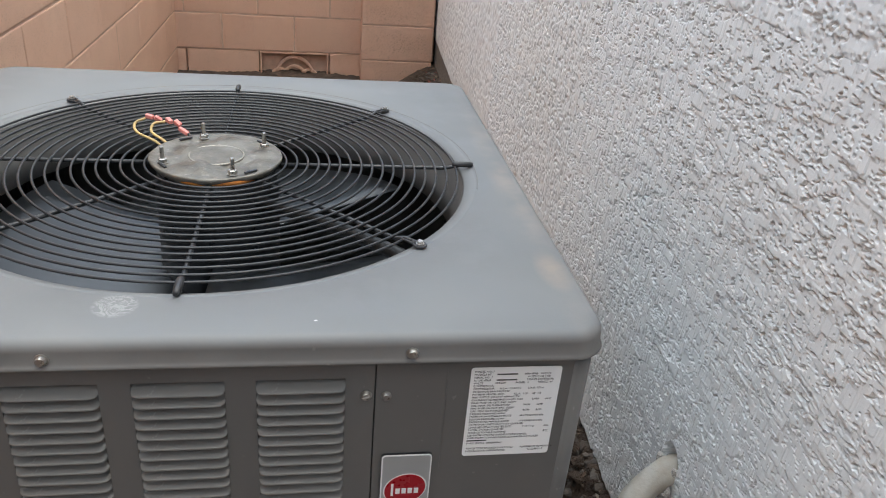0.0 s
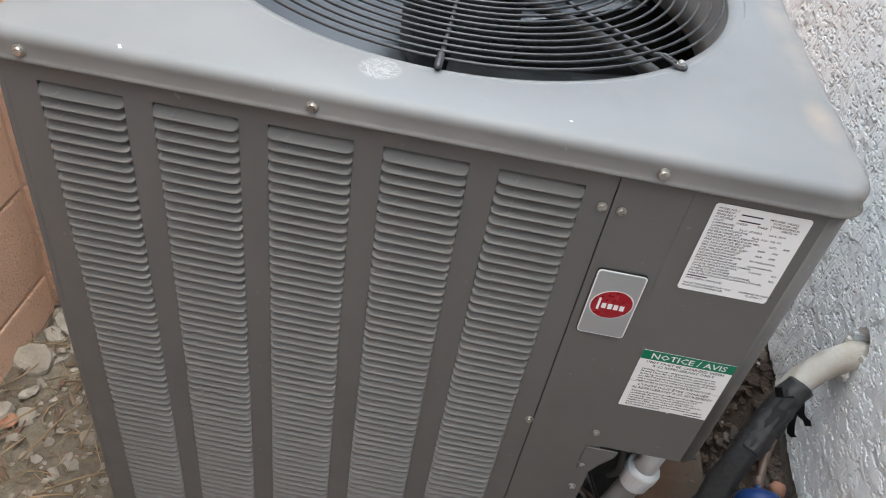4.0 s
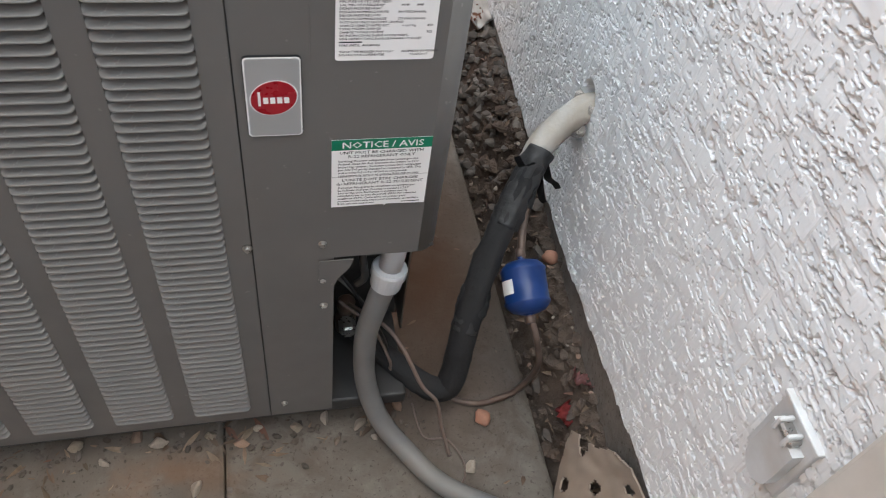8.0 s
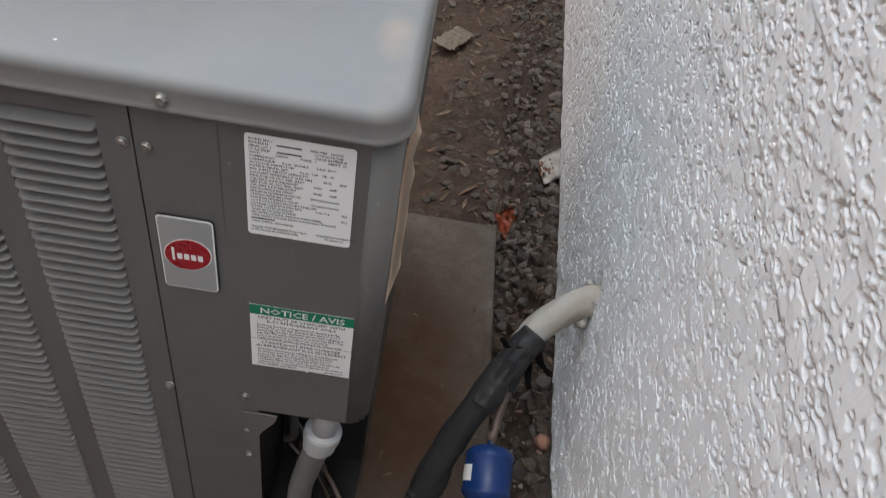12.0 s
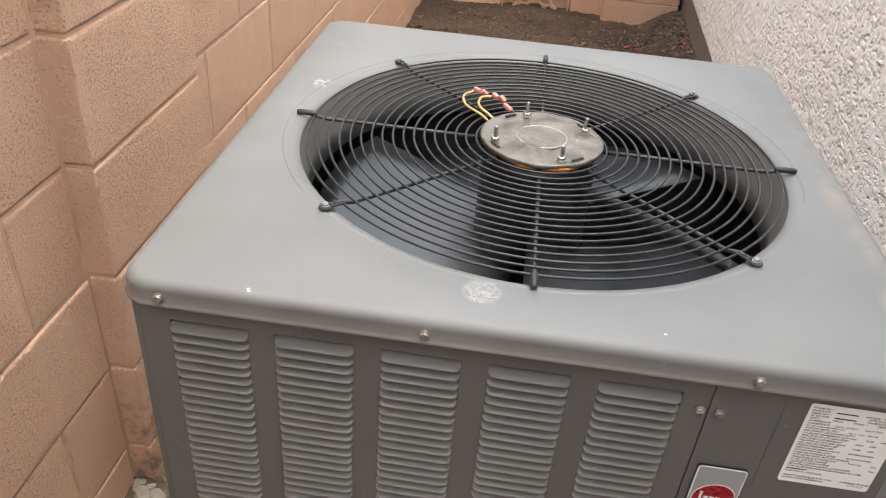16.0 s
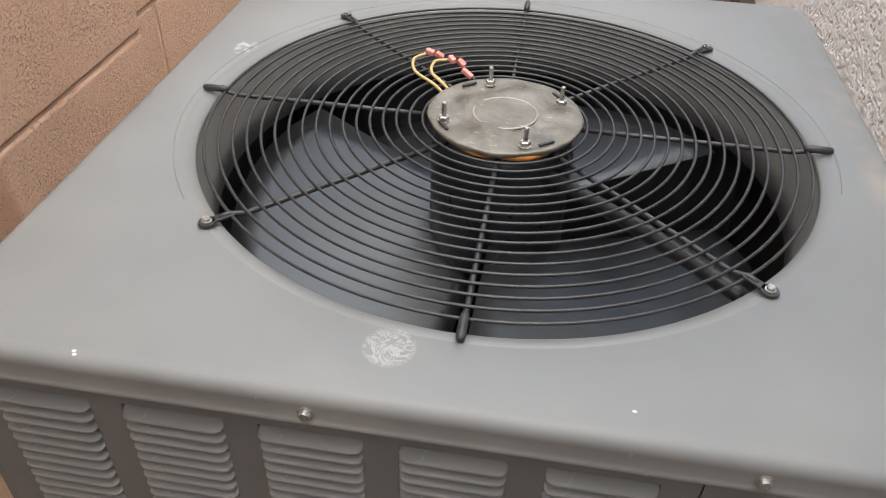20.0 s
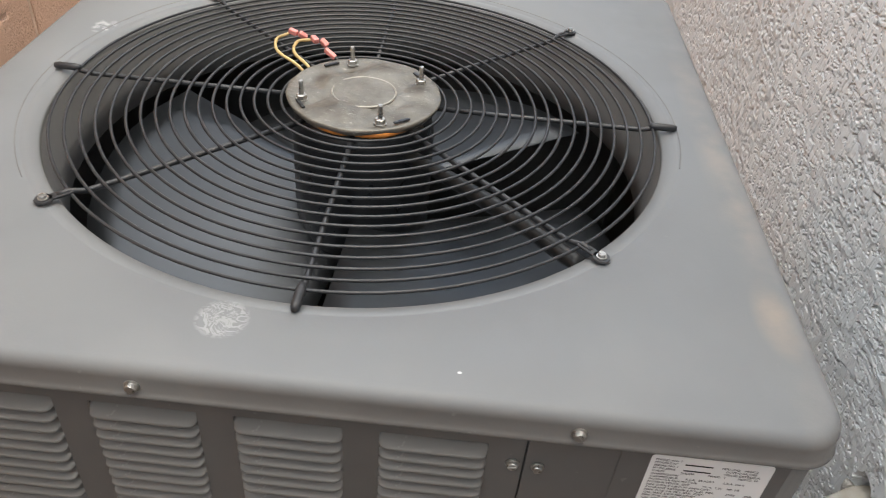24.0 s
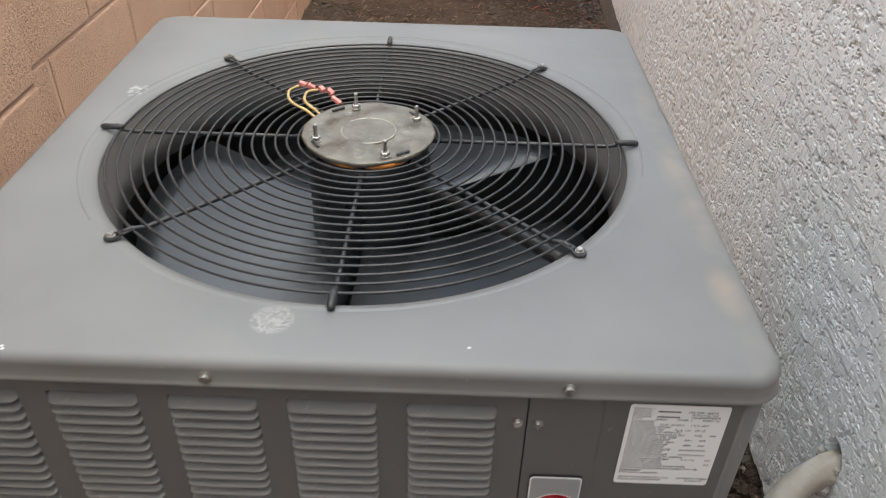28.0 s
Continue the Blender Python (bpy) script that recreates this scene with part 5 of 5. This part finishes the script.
part("carton_scrap", carton(), CARD, None, "torn brown cardboard scrap with finger holes against the wall", False, "", "cardboard")

def chipped(seed):
    """A stone with a few flat broken faces."""
    bm = rock_mesh(seed, 0.7, 3)
    g = random.Random(seed)
    for _ in range(7):
        d = Vector((g.uniform(-1, 1), g.uniform(-1, 1), g.uniform(-0.3, 1))).normalized()
        lim = g.uniform(0.45, 0.7)
        for v in bm.verts:
            k = v.co.dot(d)
            if k > lim:
                v.co -= d * (k - lim) * 0.9
    return bm


PEBBLES = [mesh_of(chipped(s), "stone") for s in range(8)]
for me in PEBBLES:
    me.materials.append(PALE_STONE)


def pebble(x, y, z, r, k, label="small pale stone on the concrete slab"):
    ob = new("stone", PEBBLES[k % 8])
    ob.matrix_basis = pose(x, y, z + r * 0.42, 0, 0, k * 47) @ Matrix.Diagonal((r * 1.25, r * 0.9, r, 1))
    return tagged(ob, label, "stone", "stones round the unit")


for k, (x, y, r) in enumerate(((0.442, 0.005, 0.011), (0.759, -0.078, 0.012), (0.380, -0.052, 0.012), (0.520, 0.020, 0.010), (0.465, 0.026, 0.008), (0.609, 0.012, 0.011), (0.671, 0.035, 0.010), (0.258, 0.0, 0.009),
                                (0.33, 0.02, 0.013), (0.30, 0.03, 0.012), (0.56, 0.03, 0.011), (0.40, 0.022, 0.009), (0.22, 0.03, 0.012), (0.575, -0.01, 0.007), (0.63, -0.01, 0.006))):
    pebble(x, y, PAD_Z, r * 0.85, k)
chip = part("brick_chip", moved(rock_mesh(21, 0.6, 2), Matrix.Translation((0.793, -0.003, PAD_Z + 0.006)) @ Matrix.Diagonal((0.012, 0.015, 0.012, 1))), BRICK_CHIP, None, "orange brick chip on the concrete slab", True, "", "chip")
for x, y, z, r in ((0.936, 0.205, soil_z(0.936, 0.205) + 0.003, 0.014),):
    part("brick_chip", moved(rock_mesh(x * 9, 0.8, 2), Matrix.Translation((x, y, z)) @ Matrix.Scale(r, 4)), BRICK_CHIP, None, "orange brick chip in the soil strip", True, "", "chip")


def crumpled(seed, w, h, amp):
    bm = bmesh.new()
    n = 9
    g = [[bm.verts.new((w * (i / n - 0.5), h * (j / n - 0.5), amp * (noise.noise(Vector((i * 0.6, j * 0.6, seed))) + 0.5 * noise.noise(Vector((i * 1.6, j * 1.6, seed + 4)))))) for j in range(n + 1)] for i in range(n + 1)]
    for i in range(n):
        for j in range(n):
            bm.faces.new((g[i][j], g[i + 1][j], g[i + 1][j + 1], g[i][j + 1]))
    bmesh.ops.solidify(bm, geom=bm.faces, thickness=0.0006)
    return bm


def litter(name, seed, w, h, amp, at, m, label, category):
    ob = part(name, crumpled(seed, w, h, amp), m, None, label, True, "", category)
    ob.matrix_basis = pose(*at)
    return ob


litter("wrapper", 3, 0.038, 0.030, 0.014, (0.905, -0.040, soil_z(0.905, -0.04) + 0.010, 20, 10, 30), RED_LITTER, "crumpled red plastic wrapper in the soil strip", "litter")
litter("wrapper", 5, 0.036, 0.03, 0.014, (0.925, -0.012, soil_z(0.925, -0.012) + 0.008, 10, 30, 70), PINK_LITTER, "crumpled pink plastic wrapper beside the wall", "litter")
litter("wrapper", 14, 0.05, 0.07, 0.03, (0.902, 0.810, soil_z(0.902, 0.81) + 0.022, 20, -15, 20), ORANGE_FILM, "crumpled orange-red plastic film at the slab corner", "litter")
litter("wrapper", 8, 0.062, 0.085, 0.006, (0.962, 0.835, soil_z(0.962, 0.835) + 0.020, 0, -35, 8), WRAPPER, "white paper wrapper with red print beside the wall", "litter")
litter("wrapper", 9, 0.03, 0.045, 0.02, (0.948, 0.835, soil_z(0.948, 0.835) + 0.030, 0, -25, 8), BRICK_CHIP, "torn orange paper beside the wall", "litter")
litter("wrapper", 11, 0.02, 0.02, 0.01, (0.765, -0.135, -0.035, 0, 0, 0), RED_LITTER, "scrap of red plastic on the slab", "litter")
bm = bmesh.new()
rows = []
for i in range(25):
    x = 0.14 * i / 24
    rows.append([bm.verts.new((x, y + 0.006 * noise.noise(Vector((i * 0.5, y * 9, 0))), 0.004 * math.sin(i * 1.6))) for y in (-0.03, 0.0, 0.035)])
for a, b in zip(rows, rows[1:]):
    for k in range(2):
        bm.faces.new((a[k], a[k + 1], b[k + 1], b[k]))
bmesh.ops.solidify(bm, geom=bm.faces, thickness=0.001)
ob = part("corrugated_scrap", bm, PALE_STONE, None, "torn piece of pale corrugated card on the soil", False, "", "cardboard")
ob.matrix_basis = pose(0.70, 1.57, -0.085, 4, 3, 62)

# broken concrete lumps by the block wall
g = random.Random(12)
for k in range(26):
    x, y = g.uniform(-0.34, -0.10), g.uniform(0.10, 0.42)
    r = 0.010 + 0.022 * g.random() ** 1.5
    rock = rock_mesh(31 + k, 0.55, 2)
    for v in rock.verts:
        v.co.z = max(-0.3, min(0.32, v.co.z))
        v.co.x = min(v.co.x, 0.72)
    m = Matrix.Translation((x, y, soil_z(x, y) + r * 0.3)) @ Euler((g.uniform(-0.4, 0.4), g.uniform(-0.4, 0.4), g.uniform(0, 6))).to_matrix().to_4x4() @ Matrix.Diagonal((r * 1.3, r, r, 1))
    lump = part("concrete_lump", moved(rock, m), RUBBLE if k % 9 else BRICK_CHIP, None, "pale broken concrete lump by the block wall" if k % 9 else "pinkish broken brick chip by the block wall", False, "", "rubble")
    tagged(lump, group="rubble by the block wall")
for k, (a, b) in enumerate((((-0.25, 0.10), (-0.21, 0.22)), ((-0.30, 0.05), (-0.26, 0.14)), ((-0.20, 0.05), (-0.08, 0.12)), ((-0.24, 0.02), (-0.14, 0.06)), ((-0.17, 0.14), (-0.18, 0.24)), ((-0.33, 0.10), (-0.27, 0.20)))):
    m1 = ((a[0] + b[0]) / 2 + 0.01, (a[1] + b[1]) / 2, -0.075)
    st = part("stick", tube([(*a, -0.095), m1, (*b, -0.090)], 0.0018, 6, 6), STICK, None, "thin dry stick on the ground", True, "", "stick")
    tagged(st, group="dry sticks")


# gravel and dry litter, too many to count
def scatter(name, material, label, n, area, size, meshes, keep=None, flat=1.0, seed=1, level=None):
    g = random.Random(seed)
    vs, fs = [], []
    base = [([v.co.copy() for v in me.vertices], [tuple(p.vertices) for p in me.polygons]) for me in meshes]
    for _ in range(n):
        x, y = g.uniform(area[0], area[1]), g.uniform(area[2], area[3])
        if keep and not keep(x, y, g):
            continue
        r = size[0] + (size[1] - size[0]) * g.random() ** 2
        z = soil_z(x, y) if level is None else level
        m = Matrix.Translation((x, y, z + r * 0.25 * flat)) @ Euler((g.uniform(-0.4, 0.4), g.uniform(-0.4, 0.4), g.uniform(0, 6.3))).to_matrix().to_4x4() @ Matrix.Diagonal((r * g.uniform(0.9, 1.5), r * g.uniform(0.7, 1.0), r * flat, 1))
        v, f = g.choice(base)
        o = len(vs)
        vs += [m @ q for q in v]
        fs += [tuple(i + o for i in q) for q in f]
    me = bpy.data.meshes.new(name)
    me.from_pydata(vs, [], fs)
    me.materials.append(material)
    return tagged(new(name, me), label, name.replace("_", " "), "", "stuff")


SMALL = [mesh_of(rock_mesh(60 + s, 0.6, 1), "pebble") for s in range(6)]


def leaf_mesh(seed):
    bm = bmesh.new()
    g = random.Random(seed)
    n = 4
    rows = []
    for i in range(n + 1):
        u = i / n
        w = 0.35 * math.sin(math.pi * min(max(u, 0.06), 0.94)) * g.uniform(0.8, 1.2)
        rows.append([bm.verts.new((u * 2 - 1, s * w, 0.25 * math.sin(u * 3 + seed) + 0.12 * abs(s))) for s in (-1, 0, 1)])
    for a, b in zip(rows, rows[1:]):
        for k in range(2):
            bm.faces.new((a[k], a[k + 1], b[k + 1], b[k]))
    return bm


LEAVES = [mesh_of(leaf_mesh(s), "leaf") for s in range(5)]


def grass_mesh(seed):
    bm = leaf_mesh(seed + 11)
    for v in bm.verts:
        v.co.y = v.co.y * 0.10 + 0.25 * math.sin(v.co.x * 1.5 + seed)
        v.co.z += 0.25
    return bm


BLADES_OF_GRASS = [mesh_of(grass_mesh(s), "grass") for s in range(4)]
wall_x = lambda y: 0.95 + 0.052 * y
scatter("gravel", GRAVEL, "grey gravel along the foot of the house wall", 8200, (0.70, 1.18, -0.5, 3.8), (0.004, 0.017), SMALL,
        lambda x, y, g: (x > 0.885 or y > 0.81) and x < wall_x(y) + 0.01 and g.random() < (0.30 if y < 0.72 and x > 0.86 else 1.0 if y < 1.15 and x > 0.86 else 0.9 if (x > wall_x(y) - 0.12) else 0.40 * max(0.0, noise.noise(Vector((x * 5, y * 4, 1.0))) + 0.15)), 0.62, 3)
scatter("gravel", GRAVEL, "loose stones and grit on the soil behind the unit", 2600, (-0.36, 1.1, 0.80, 3.8), (0.005, 0.018), SMALL, lambda x, y, g: noise.noise(Vector((x * 4, y * 4, 7.0))) > 0.08, 0.55, 4)
scatter("leaf_litter", DEBRIS, "dry brown leaves and bark chips on the soil", 6500, (-0.36, 1.15, 0.80, 3.95), (0.006, 0.020), LEAVES, lambda x, y, g: g.random() < 0.35 + 0.65 * step(np.float64(y), 1.2, 2.0), 0.8, 5)
scatter("leaf_litter", DEBRIS, "dry leaves, straw and grit beside the block wall", 900, (-0.37, -0.055, -0.9, 0.8), (0.006, 0.020), LEAVES, None, 0.8, 6)
scatter("gravel", RUBBLE, "pale concrete crumbs beside the block wall", 650, (-0.37, -0.055, -0.5, 0.5), (0.002, 0.011), SMALL, None, 0.7, 8)
scatter("dry_grass", LEAF, "thin dry grass blades beside the block wall", 220, (-0.36, -0.06, -0.3, 0.4), (0.015, 0.04), BLADES_OF_GRASS, None, 0.5, 28)
scatter("red_leaf_litter", RED_LEAF, "dried red petals along the foot of the wall", 420, (0.75, 1.12, 1.9, 3.8), (0.010, 0.024), LEAVES, lambda x, y, g: x > wall_x(y) - 0.10 or (0.78 < x < 0.90 and g.random() < 0.4), 0.8, 9)
along = lambda x, y, g: g.random() < math.exp(-abs(y - 0.006) / 0.016) * (0.35 + 0.65 * step(np.float64(noise.noise(Vector((x * 9, 0.3, 2.0)))), -0.15, 0.25))
scatter("leaf_litter", DEBRIS, "dry leaf bits and straw along the base of the unit", 380, (-0.04, 0.69, -0.06, 0.06), (0.005, 0.016), LEAVES, along, 0.5, 21, PAD_Z)
scatter("grit", GRAVEL, "grit and small stones along the base of the unit", 800, (-0.04, 0.72, -0.07, 0.06), (0.002, 0.007), SMALL, along, 0.8, 22, PAD_Z)
scatter("leaf_litter", DEBRIS, "bits of dry leaf scattered on the slabs", 110, (-0.04, 0.86, -0.45, 0.78), (0.003, 0.010), LEAVES, None, 0.6, 23, PAD_Z)
scatter("leaf_litter", DEBRIS, "dry leaves caught in the soil strip by the house wall", 380, (0.875, 0.96, -0.45, 1.0), (0.004, 0.012), LEAVES, None, 0.8, 24)
scatter("pebbles", GRAVEL, "rounded grey pebbles heaped between the slab and the house wall", 170, (0.880, 0.965, 0.50, 0.84), (0.008, 0.017), PEBBLES, None, 0.8, 31)
scatter("soil_crumbs", SOIL, "crumbled soil clods in the strip beside the house wall", 900, (0.865, 0.99, -0.42, 0.62), (0.004, 0.018), SMALL, lambda x, y, g: 0.878 < x < wall_x(y) - 0.012, 0.7, 33)
scatter("grit", PALE_STONE, "pale grit in the soil strip beside the house wall", 260, (0.865, 0.99, -0.42, 0.62), (0.002, 0.006), SMALL, lambda x, y, g: 0.878 < x < wall_x(y) - 0.012, 0.7, 34)
